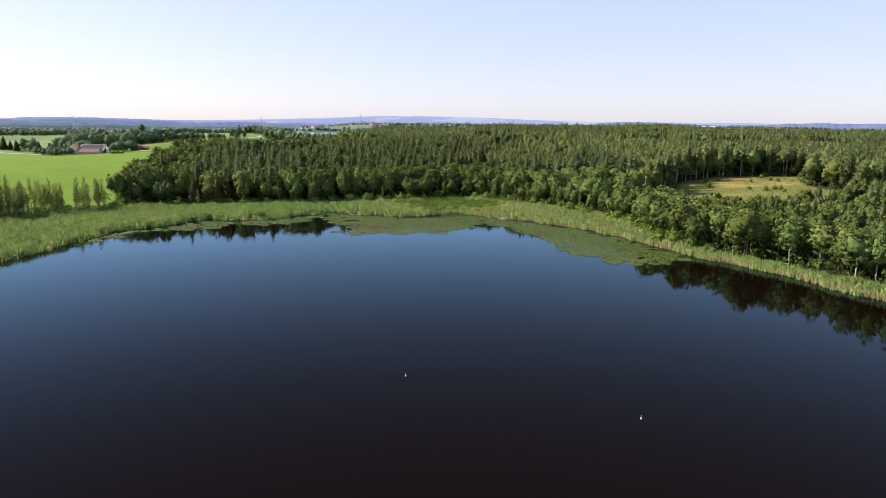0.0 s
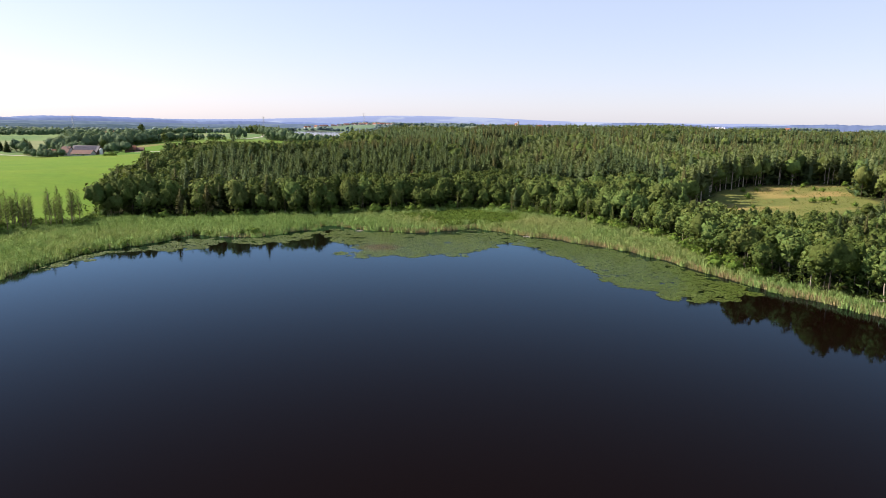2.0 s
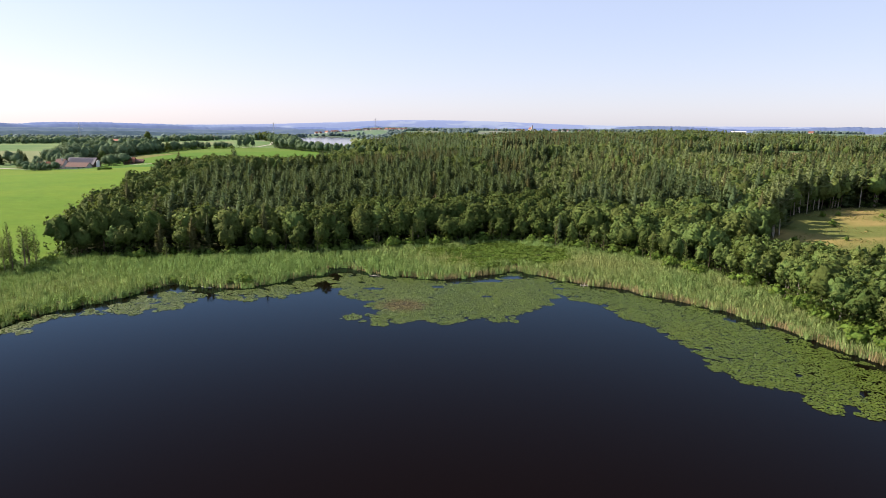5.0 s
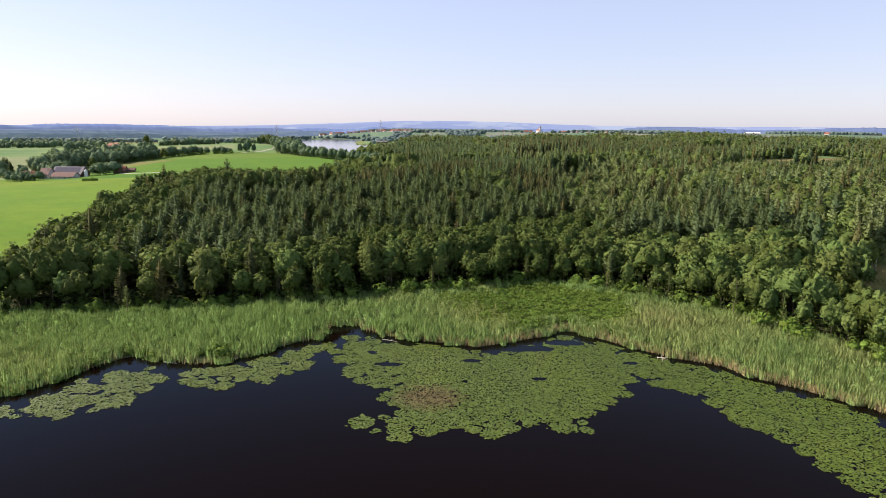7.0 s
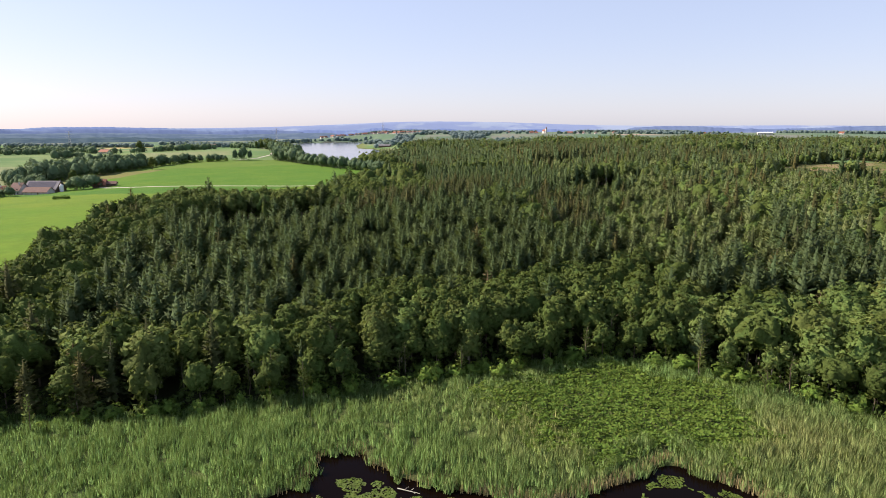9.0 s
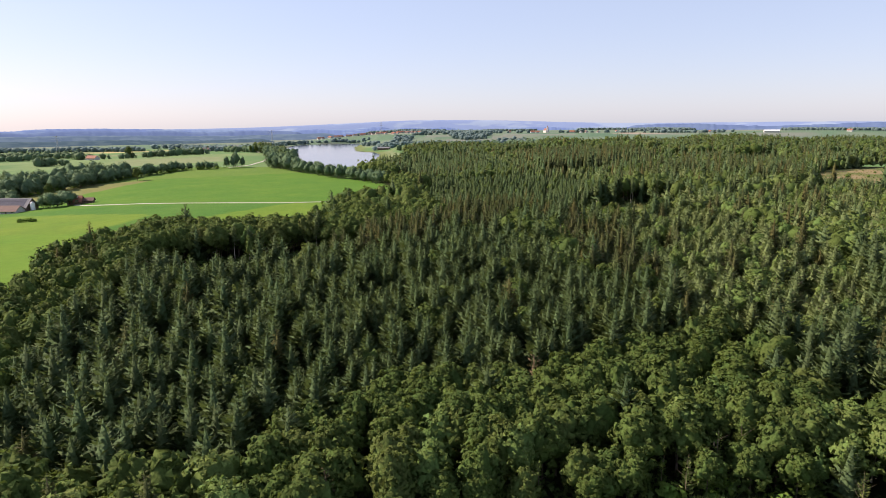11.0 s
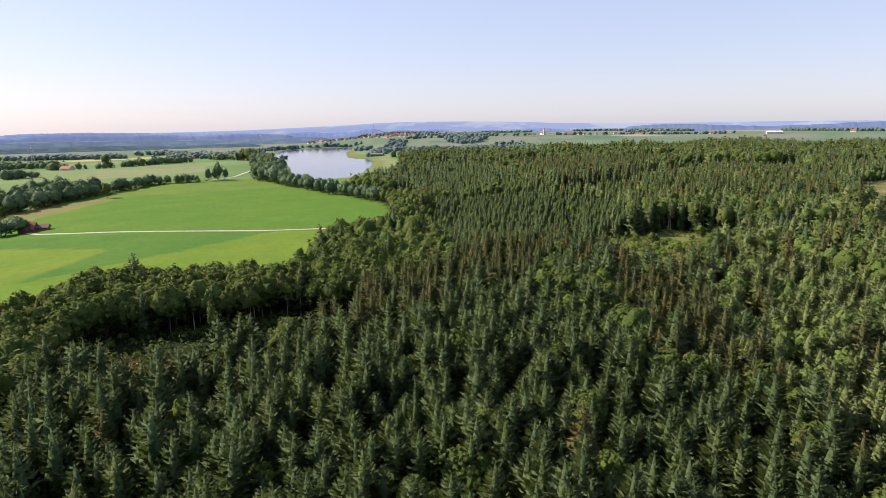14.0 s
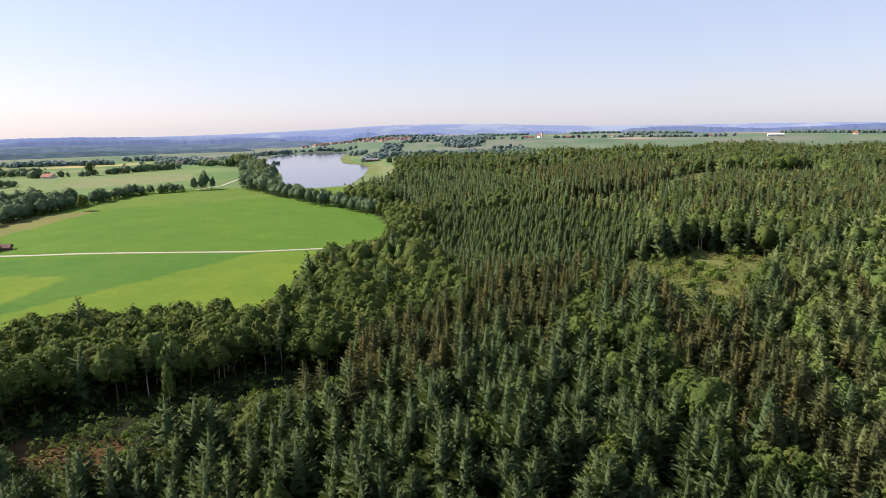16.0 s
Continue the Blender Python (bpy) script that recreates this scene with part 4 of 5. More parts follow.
def build_reeds():
    r = np.random.default_rng(61)
    x, y = scatter(grown(REEDS, 1.0), 2.0, 60)
    d = signed(LAKE, x, y)
    rim = 1.9 - 7.0 * grain(x, y, 4.2, 49) * grain(x + 7, y - 3, 2.1, 51)
    soft = signed(HERB, x, y) + 9 * (grain(x, y, 5, 48) - 0.5) + 6 * (r.random(x.size) - 0.5)
    ok = (d > rim) & ((soft > -2) | (d < 3.5 + 5 * grain(x, y, 6, 48))) & (y > 128)
    x, y, d = x[ok], y[ok], d[ok]
    swell, patch = grain(x, y, 3.4, 33), grain(x, y, 17, 34)
    fine = grain(x, y, 1.7, 47)
    ok = (r.random(x.size) < 0.45 + 0.7 * swell) & (fine > 0.22)
    x, y, d, swell, patch, fine = x[ok], y[ok], d[ok], swell[ok], patch[ok], fine[ok]
    hgt = (1.5 + 1.3 * swell + 0.8 * fine) * (0.75 + 0.4 * patch) * (0.82 + 0.28 * r.random(x.size))
    hgt *= np.where(x > 60, 0.85, 1.0)
    # hue drifts over the belt: fresh green westwards, yellower to the east
    tone = np.clip(0.38 * grain(x, y, 14, 35) * grain(x, y, 40, 45) + 0.20 * smooth((x + 20) / 50) * grain(x, y, 26, 52) + 0.26 * r.random(x.size) ** 2
                   + 0.5 * bump2(x, y, -12, 297, 8, 13) + 0.25 * bump2(x, y, 34, 290, 14, 18), 0, 0.9)
    v, f, t, q = tussocks(x, y, np.maximum(height(x, y), -0.3), hgt, tone, 16, 62, 0.60, 0.14, 0.26)
    tagged(new("reeds", mesh_of("reeds", v, f, [M["reed"]], t, normals=q)), "dense belt of tall green reeds along the lake shore", "reeds", kind="stuff")
    # dry stalks low along the water's edge
    x, y = scatter(REEDS, 12.0, 63)
    d = signed(LAKE, x, y)
    keep = (d > -0.8) & (d < 1.9) & (y > 128) & (r.random(x.size) < np.where(x > -30, 0.8, 0.15))
    x, y = x[keep], y[keep]
    v, f = blades(x, y, np.maximum(height(x, y), -0.3), 1.2 + 1.0 * r.random(x.size), 0.16 + 0 * x, 64, 0.10)
    tagged(new("reed_straw", mesh_of("reed_straw", v, f, [M["straw"]])), "dry straw-coloured reed stalks at the water's edge", "reeds", kind="stuff")
    # leafy marsh plants in the bay
    x, y = scatter(grown(HERB, 3.0), 9.0, 65)
    d = signed(LAKE, x, y)
    ok = (d > 3) & (signed(HERB, x, y) + 8 * (grain(x, y, 5, 48) - 0.5) < 1.5)
    x, y = x[ok], y[ok]
    hump = grain(x, y, 1.9, 36)
    z = height(x, y) + 0.25 + 1.15 * hump * (0.6 + 0.5 * grain(x, y, 9, 37)) + 0.25 * r.random(x.size)
    nrm = r.normal(size=(x.size, 3)) * 0.5 + np.array((0, 0, 1.0))
    nrm /= np.linalg.norm(nrm, axis=1)[:, None]
    v, f = cards(np.stack([x, y, z], -1), nrm, 0.26 + 0.2 * r.random(x.size), r)
    tagged(new("marsh_plants", mesh_of("marsh_plants", v, f, [M["herb"]], np.repeat(0.9 * grain(x, y, 12, 38), 4))), "leafy bright green marsh plants in a low humpy carpet", "marsh plants", kind="stuff")


build_reeds()

PADS = [
    [(-110, 230), (-102, 238), (-100, 245), (-97, 253), (-90, 255), (-84, 247), (-83, 236), (-95, 231)],
    [(-83, 254), (-71, 257), (-62, 266), (-57, 271), (-52, 268), (-57, 252), (-66, 246), (-73, 243), (-77, 247)],
    [(-54, 267), (-50, 278), (-37, 274), (-23, 271), (-15, 267), (-5, 269), (5, 281), (16, 274), (27, 264), (39, 256), (47, 248), (55, 236), (63, 222),
     (68, 209), (75, 196), (74, 187), (66, 182), (58, 179), (50, 183), (41, 195), (39, 208), (36, 222), (31, 236), (26, 245), (18, 254), (15, 248),
     (6, 239), (1, 230), (-6, 230), (-12, 231), (-16, 228), (-26, 227), (-34, 225), (-39, 229), (-36, 240), (-40, 246), (-45, 256), (-48, 257)],
    [(-123, 192), (-122, 214), (-118, 224), (-110, 233), (-108, 228), (-113, 214), (-118, 200)],
]


def build_lilies():
    r = np.random.default_rng(71)
    xs, ys = [], []
    for k, poly in enumerate(PADS):
        # plants of a few metres across, close together inside the mat and loose at its rim
        cx, cy = scatter(grown(poly, 1.0), 0.62, 172 + k)
        s = signed(poly, cx, cy)
        band = np.where((k == 2) & (cx < -32), 0.40, np.where((k == 2) & (cx > 26), 0.8, 1.0 if k == 2 else 0.55))
        keep = r.random(cx.size) < (0.20 + 0.80 * smooth((-s - 0.5) / 4.5)) * band
        cx, cy = cx[keep], cy[keep]
        cr = 0.9 + 1.6 * r.random(cx.size) ** 1.4
        x, y = scatter(grown(poly, 3.0), 20.0, 72 + k)
        best = np.full(x.size, 9.0)
        wob = 0.75 + 0.5 * grain(x + 0.4 * y, y - 0.4 * x, 0.8, 46)
        for i in range(0, x.size, 4000):
            q = np.hypot(x[i:i + 4000, None] - cx, y[i:i + 4000, None] - cy) / cr
            best[i:i + 4000] = q.min(1)
        ok = (best * wob < 1.0) & (signed(LAKE, x, y) < -1.6)
        for ax, ay, bx, by in ((-7, 270.5, 10.0, 2.2), (5, 275.0, 5.0, 2.0), (-18, 262, 2.2, 1.0), (18, 262, 1.8, 0.9), (-37, 259, 3.0, 1.2), (-4, 252, 1.6, 0.8)):
            ok &= ((x - ax) / bx) ** 2 + ((y - ay) / by) ** 2 > 0.7 + 0.6 * grain(x, y, 1.3, 50)
        xs.append(x[ok]), ys.append(y[ok])
    x, y = np.concatenate(xs), np.concatenate(ys)
    n = x.size
    sides = 4
    rad = 0.13 + 0.10 * r.random(n)
    a = np.arange(sides) * 6.283 / sides
    tx, ty = r.normal(size=n) * 0.12, r.normal(size=n) * 0.12
    z = 0.03 + 0.05 * r.random(n)
    ph = r.random(n)[:, None] * 6.28
    k = 1 + 0.12 * r.normal(size=(n, sides))
    px, py = rad[:, None] * np.cos(a + ph) * k, rad[:, None] * np.sin(a + ph) * k
    pz = np.maximum(z[:, None] + px * tx[:, None] + py * ty[:, None], 0.012)
    v = np.stack([px + x[:, None], py + y[:, None], pz], -1).reshape(-1, 3)
    f = np.arange(n)[:, None] * sides + np.arange(sides)[None, :]
    brown = (bump2(x, y, -27, 242, 6, 5) > 0.35 + 0.5 * r.random(n)).astype(int)
    me = mesh_of("water_lilies", v, f, [M["lily"], M["lily_old"]], np.repeat(0.6 * grain(x, y, 14, 43) + 0.3 * r.random(n), sides), mat_index=brown)
    tagged(new("water_lilies", me), "dense floating green lily pads on dark water", "water lilies", kind="stuff")


M["lily_old"] = foliage("old_lily_leaves", [(0.100, 0.100, 0.040), (0.090, 0.075, 0.035)], 0.05)
build_lilies()


def log(x, y, z, length, turn, tilt, r0=0.16):
    v, f = rod((-length / 2, 0, 0), (length / 2, 0.15 * length * 0.3, 0), r0, r0 * 0.4, 7)
    br = [rod((length * k, 0.02, 0), (length * k + 0.5, s * 0.7, 0.35), r0 * 0.35, 0.03, 4) for k, s in ((0.05, 1), (0.25, -1), (-0.2, 1))]
    ob = new("fallen_log")
    ob.matrix_basis = pose(x, y, z, 0, tilt, turn)
    part("stem", mesh_of("stem", v, f, [M["dead_wood"]], smooth_faces=True), ob)
    for b in br:
        part("branch", mesh_of("branch", *b, [M["dead_wood"]]), ob)
    return tagged(ob, "bleached fallen tree trunk lying in the marsh", "log", "fallen logs")


log(-25.5, 311.5, 1.7, 6.5, -22, 4)
log(42.5, 255.5, 0.35, 6.0, -52, 3, 0.13)
log(-86.0, 257.6, 0.12, 3.2, -12, 2, 0.14)
log(-38.5, 274.6, 0.15, 4.0, -20, 2, 0.1)
log(100.0, 178.0, 1.0, 3.4, 12, 3, 0.2)


def landing(x, y):
    """The last posts of an old landing stage."""
    ob = new("landing_stage")
    ob.matrix_basis = pose(x, y, -0.4, 0, 0, 35)
    for px, py, h in ((-0.9, 0, 1.3), (0.9, 0.1, 1.2), (-0.8, 1.5, 1.1), (0.95, 1.6, 1.35)):
        part("post", mesh_of("post", *rod((px, py, -0.8), (px + 0.05, py, h), 0.09, 0.07, 7), [M["dead_wood"]], smooth_faces=True), ob)
    part("beam", mesh_of("beam", *rod((-1.1, 0.02, 1.0), (1.1, 0.12, 0.95), 0.07, 0.06, 6), [M["dead_wood"]]), ob)
    part("plank", mesh_of("plank", *rod((-0.9, 1.55, 0.85), (0.3, 0.05, 1.02), 0.10, 0.08, 4), [M["dead_wood"]]), ob)
    tagged(ob, "bleached broken landing stage posts standing in shallow water", "landing stage")


landing(26.4, 264.0)


def buoy(x, y):
    ob = new("buoy")
    ob.matrix_basis = pose(x, y, 0.0, 4, -3, 20) @ Matrix.Scale(0.5, 4)
    bm = bmesh.new()
    bmesh.ops.create_cone(bm, cap_ends=True, segments=16, radius1=0.26, radius2=0.2, depth=0.42, matrix=Matrix.Translation((0, 0, 0.11)))
    bmesh.ops.bevel(bm, geom=bm.edges[:], offset=0.03, segments=1, affect="EDGES")
    part("float", bm_mesh("float", bm, M["white_paint"]), ob, "white float")
    bm = bmesh.new()
    bmesh.ops.create_cone(bm, cap_ends=True, segments=12, radius1=0.13, radius2=0.08, depth=0.5, matrix=Matrix.Translation((0, 0, 0.56)))
    part("marker", bm_mesh("marker", bm, M["red_paint"]), ob, "red marker cone")
    bm = bmesh.new()
    bmesh.ops.create_uvsphere(bm, u_segments=10, v_segments=6, radius=0.11, matrix=Matrix.Translation((0, 0, 0.86)))
    part("knob", bm_mesh("knob", bm, M["white_paint"]), ob)
    tagged(ob, "small white and red marker buoy floating on dark water", "buoy", "buoys")


buoy(27.7, 81.7)
buoy(-5.7, 95.9)

# ---- single trees, bushes, hedges ----


def plant_row(key, pts, step, lo, hi, group, seed, wide=1.2, spread_=2.5, label=""):
    r = np.random.default_rng(seed)
    for (ax, ay), (bx, by) in zip(pts, pts[1:]):
        n = max(1, int(math.hypot(bx - ax, by - ay) / step))
        for k in range(n):
            t = (k + r.random()) / n
            x, y = ax + (bx - ax) * t + r.normal() * spread_, ay + (by - ay) * t + r.normal() * spread_
            plant(key, x, y, float(height(x, y)) - 0.1, lo + (hi - lo) * r.random(), r.random() * 6.28, group, wide * (0.85 + 0.4 * r.random()), label)


def plant_patch(key, poly, count, lo, hi, group, seed, wide=1.1, label=""):
    r = np.random.default_rng(seed)
    x, y = scatter(poly, 0.5, seed)
    i = r.permutation(x.size)[:count]
    for k in i:
        plant(key, x[k], y[k], float(height(x[k], y[k])) - 0.1, lo + (hi - lo) * r.random(), r.random() * 6.28, group, wide * (0.8 + 0.5 * r.random()), label)


plant_row("bush", BACK[2:20], 3.0, 0.6, 1.6, "bushes along the wood", 81, 1.1, 2.0)
plant_row("bush", [(-124, 196), (-122, 214), (-119, 229), (-111, 239), (-104, 248), (-99, 262), (-84, 259), (-72, 262)], 4.0, 0.45, 0.8, "bushes at the water", 79, 1.3, 1.6)
plant_patch("sparse", [(-200, 232), (-164, 246), (-148, 274), (-152, 284), (-176, 272), (-215, 250)], 130, 0.75, 1.3, "half-bare alders in the marsh", 82, 0.9)
plant_patch("bush", [(-200, 234), (-160, 244), (-142, 276), (-150, 286), (-190, 266)], 60, 0.5, 1.1, "bushes in the marsh", 83, 1.2)
plant_row("sparse", [(-118, 296), (-60, 310), (-20, 326), (14, 334), (50, 308), (76, 270)], 8.0, 0.6, 1.0, "half-bare alders by the reeds", 84, 1.0, 3.0)
for x_, y_, s_ in ((-113, 306, 0.85), (-22, 362, 1.0), (25, 338, 0.8), (66, 345, 0.9), (-60, 318, 0.9), (-128, 330, 0.7), (-36, 340, 0.7), (60, 420, 0.9), (28, 470, 0.95)):
    plant("dry", x_, y_, float(height(x_, y_)), s_, x_, "dead spruces", 1.1)
plant_row("edge", [(112, 328), (146, 377), (171, 392), (222, 396)], 4.2, 0.75, 1.0, "tall pines at the dry meadow", 110, 1.0, 2.5)
plant_row("edge", [(44, 645), (84, 664), (116, 640)], 4.5, 0.7, 0.9, "tall pines at the clearing", 111, 1.0, 2.0)
plant_row("edge", [(-150, 490), (-128, 494), (-104, 508), (-82, 512)], 7.0, 0.6, 0.75, "tall pines at the glade", 112, 1.0, 2.0)
plant_patch("bush", GLADE, 34, 0.4, 0.9, "bushes in the glade", 85)
plant("alder", -127, 484, float(height(-127, 484)), 0.85, 1.0, "trees of the wood", 0.5, "slender lone tree with a small crown in a glade")
plant_patch("bush", CLEARING, 60, 0.5, 1.3, "bushes in the clearing", 86)
plant_patch("alder", CLEARING, 14, 0.35, 0.6, "young trees in the clearing", 87)
plant_patch("bush", MEADOW_TRIANGLE, 26, 0.4, 1.0, "bushes on the dry meadow", 88)
plant_patch("bush", CUT, 20, 0.6, 1.2, "bushes on the felled ground", 89)
HEDGE = "trees of the hedgerow"
plant_patch("hedge", [(-446, 795), (-430, 870), (-416, 948), (-436, 968), (-478, 930), (-492, 860), (-480, 806)], 52, 0.95, 1.4, HEDGE, 90, 1.1)
plant_row("hedge", [(-444, 797), (-429, 870), (-418, 945)], 5.0, 0.7, 1.1, HEDGE, 94, 1.2, 2.5)
plant_row("hedge", [(-418, 947), (-405, 1028), (-361, 1061)], 4.2, 0.55, 0.95, HEDGE, 91, 1.25, 3.0)
SHORE = "trees of the lake shore"
plant_row("hedge", [(-112, 848), (-160, 904), (-208, 972), (-250, 1025)], 3.6, 0.72, 1.0, SHORE, 95, 0.95, 4.0, "tall dense dark green tree at the corner of the meadow")
plant_row("hedge", [(-255, 1030), (-290, 1085), (-300, 1160)], 4.0, 1.05, 1.4, SHORE, 96, 1.0, 7.0, "tall dense dark green tree on the lake shore")
plant_row("hedge", [(-300, 1160), (-330, 1290), (-385, 1400), (-440, 1520)], 9.0, 0.9, 1.3, SHORE, 101, 1.05, 9.0, "tall dense dark green tree on the lake shore")
plant_row("bush", [(-440, 800), (-418, 942), (-400, 1024), (-350, 1058)], 9.0, 1.0, 1.8, HEDGE, 92, 1.2, 2.0)
plant("broadleaf", -393, 908, float(height(-393, 908)), 1.0, 0.4, "single meadow trees", 1.1)
plant_row("hedge", [(-357, 1064), (-336, 1085)], 6.0, 0.9, 1.5, "single meadow trees", 102, 0.8, 2.0)
plant("broadleaf", -414, 789, float(height(-414, 789)), 0.85, 2.0, "single meadow trees", 1.0)
plant_row("broadleaf", [(-470, 1500), (-438, 1506)], 7.0, 0.9, 1.2, "trees of the lane", 93, 0.8, 2.0)
plant("broadleaf", -640, 1360, float(height(-640, 1360)), 1.5, 2.0, "single meadow trees", 1.0, "large old spreading broadleaf tree standing in a meadow")
plant_row("hedge", [(-500, 745), (-455, 724), (-425, 722), (-395, 732), (-360, 742)], 13.0, 0.6, 0.95, "trees round the farm", 97, 1.25, 4.0)
plant_row("hedge", [(-367, 706), (-352, 716)], 3.2, 0.6, 0.85, "trees round the farm", 98, 1.3, 2.0)
plant("broadleaf", -372, 742, float(height(-372, 742)), 0.6, 1.0, "trees round the farm", 0.9)
plant_row("hedge", [(-452, 706), (-430, 690), (-412, 680), (-392, 676)], 4.5, 0.35, 0.6, "bushes round the farm", 99, 1.2, 2.0)
plant_patch("hedge", [(-500, 755), (-440, 780), (-446, 812), (-505, 800)], 8, 0.8, 1.3, "trees round the farm", 103, 1.1)
plant_patch("hedge", [(-428, 662), (-402, 655), (-398, 680), (-420, 696)], 9, 0.35, 0.6, "trees round the farm", 105, 1.2)
plant_patch("hedge", [(-474, 738), (-440, 732), (-432, 760), (-470, 776)], 4, 0.8, 1.2, "trees round the farm", 106, 1.1)
plant_patch("hedge", [(-445, 716), (-402, 718), (-400, 742), (-448, 744)], 9, 0.7, 1.0, "trees round the farm", 107, 1.1)
plant_row("bush", [(-324, 619), (-311, 620)], 1.6, 0.75, 0.95, "clipped field hedge", 104, 1.0, 0.3, "low clipped hedge bush standing alone in the meadow")
plant_row("spruce", [(-520, 720), (-470, 765)], 9.0, 0.6, 0.9, "trees round the farm", 100, 1.1, 8.0)


def build_undergrowth():
    """Leafy scrub under the outer trees of the wood."""
    x, y = lattice(-200, 230, 130, 700, 2.7, 31)
    ok = (wooded(x, y) | inside(GLADE, x, y)) & (signed(LAKE, x, y) > 6)
    x, y = x[ok], y[ok]
    d = np.minimum(line_distance(BACK[2:], x, y), line_distance(WEST, x, y))
    for p in (GLADE, CLEARING, MEADOW_TRIANGLE):
        d = np.minimum(d, line_distance(p, x, y, True))
    r = np.random.default_rng(32)
    ok = r.random(x.size) < np.where((d < 11) | inside(GLADE, x, y), 0.8, np.where(inside(PLANTATION, x, y), 0.16, 0.04))
    x, y, d = x[ok], y[ok], d[ok]
    n = x.size
    sz = (0.7 + 1.3 * r.random(n) ** 2) * np.where(inside(GLADE, x, y), 1.15, 1.0) * np.where(line_distance(BACK[2:], x, y) < 14, 1.5, 1.0)
    z = height(x, y) + sz * 0.5
    v, f, q = puffs(np.stack([x, y, z], -1), sz * 1.1, np.repeat(np.array([(0.0, 0.0, 0.6)]), n, 0), 24, 0.21, r)
    tagged(new("undergrowth", mesh_of("undergrowth", v, f, [M["broadleaf"]], normals=q)), "leafy green scrub at the foot of the wood", "undergrowth", kind="stuff")


build_undergrowth()


def build_scrub():
    """Waist-high scrub and seedling trees on the open patches of the wood."""
    r = np.random.default_rng(34)
    xs, ys, zs = [], [], []
    low_glade = [(-160, 440), (-135, 442), (-118, 448), (-103, 458), (-92, 471), (-96, 486), (-112, 474), (-130, 464), (-160, 458)]
    for k, (poly, per, lo, hi, cut) in enumerate(((CLEARING, 0.42, 0.5, 1.7, 0.34), (low_glade, 0.4, 0.4, 1.3, 0.36), (MEADOW_TRIANGLE, 0.42, 0.22, 0.7, 0.36), (CUT, 0.05, 0.5, 1.6, 0.42), (LANE, 0.06, 0.6, 1.6, 0.4))):
        x, y = scatter(poly, per, 340 + k)
        g = 0.6 * grain(x, y, 11, 66) + 0.4 * grain(x, y, 4, 67)
        ok = g > cut
        x, y, g = x[ok], y[ok], g[ok]
        xs.append(x), ys.append(y), zs.append(lo + (hi - lo) * r.random(x.size) ** 2 * smooth((g - cut) * 4 + 0.3))
    x, y, sz = np.concatenate(xs), np.concatenate(ys), np.concatenate(zs)
    p = np.stack([x, y, height(x, y) + sz * 0.4], -1)
    v, f, q = puffs(p, sz, np.repeat(np.array([(0.0, 0.0, 0.6)]), x.size, 0), 16, 0.23, r)
    tint = np.repeat(grain(x, y, 9, 68), 48)
    tagged(new("scrub", mesh_of("scrub", v, f, [M["scrub"]], tint, normals=q)), "rough green scrub and seedlings on open ground", "scrub", kind="stuff")


M["scrub"] = foliage("scrub_leaves", [(0.111, 0.156, 0.041), (0.143, 0.175, 0.048), (0.169, 0.163, 0.055), (0.195, 0.156, 0.060)], 0.15)
build_scrub()


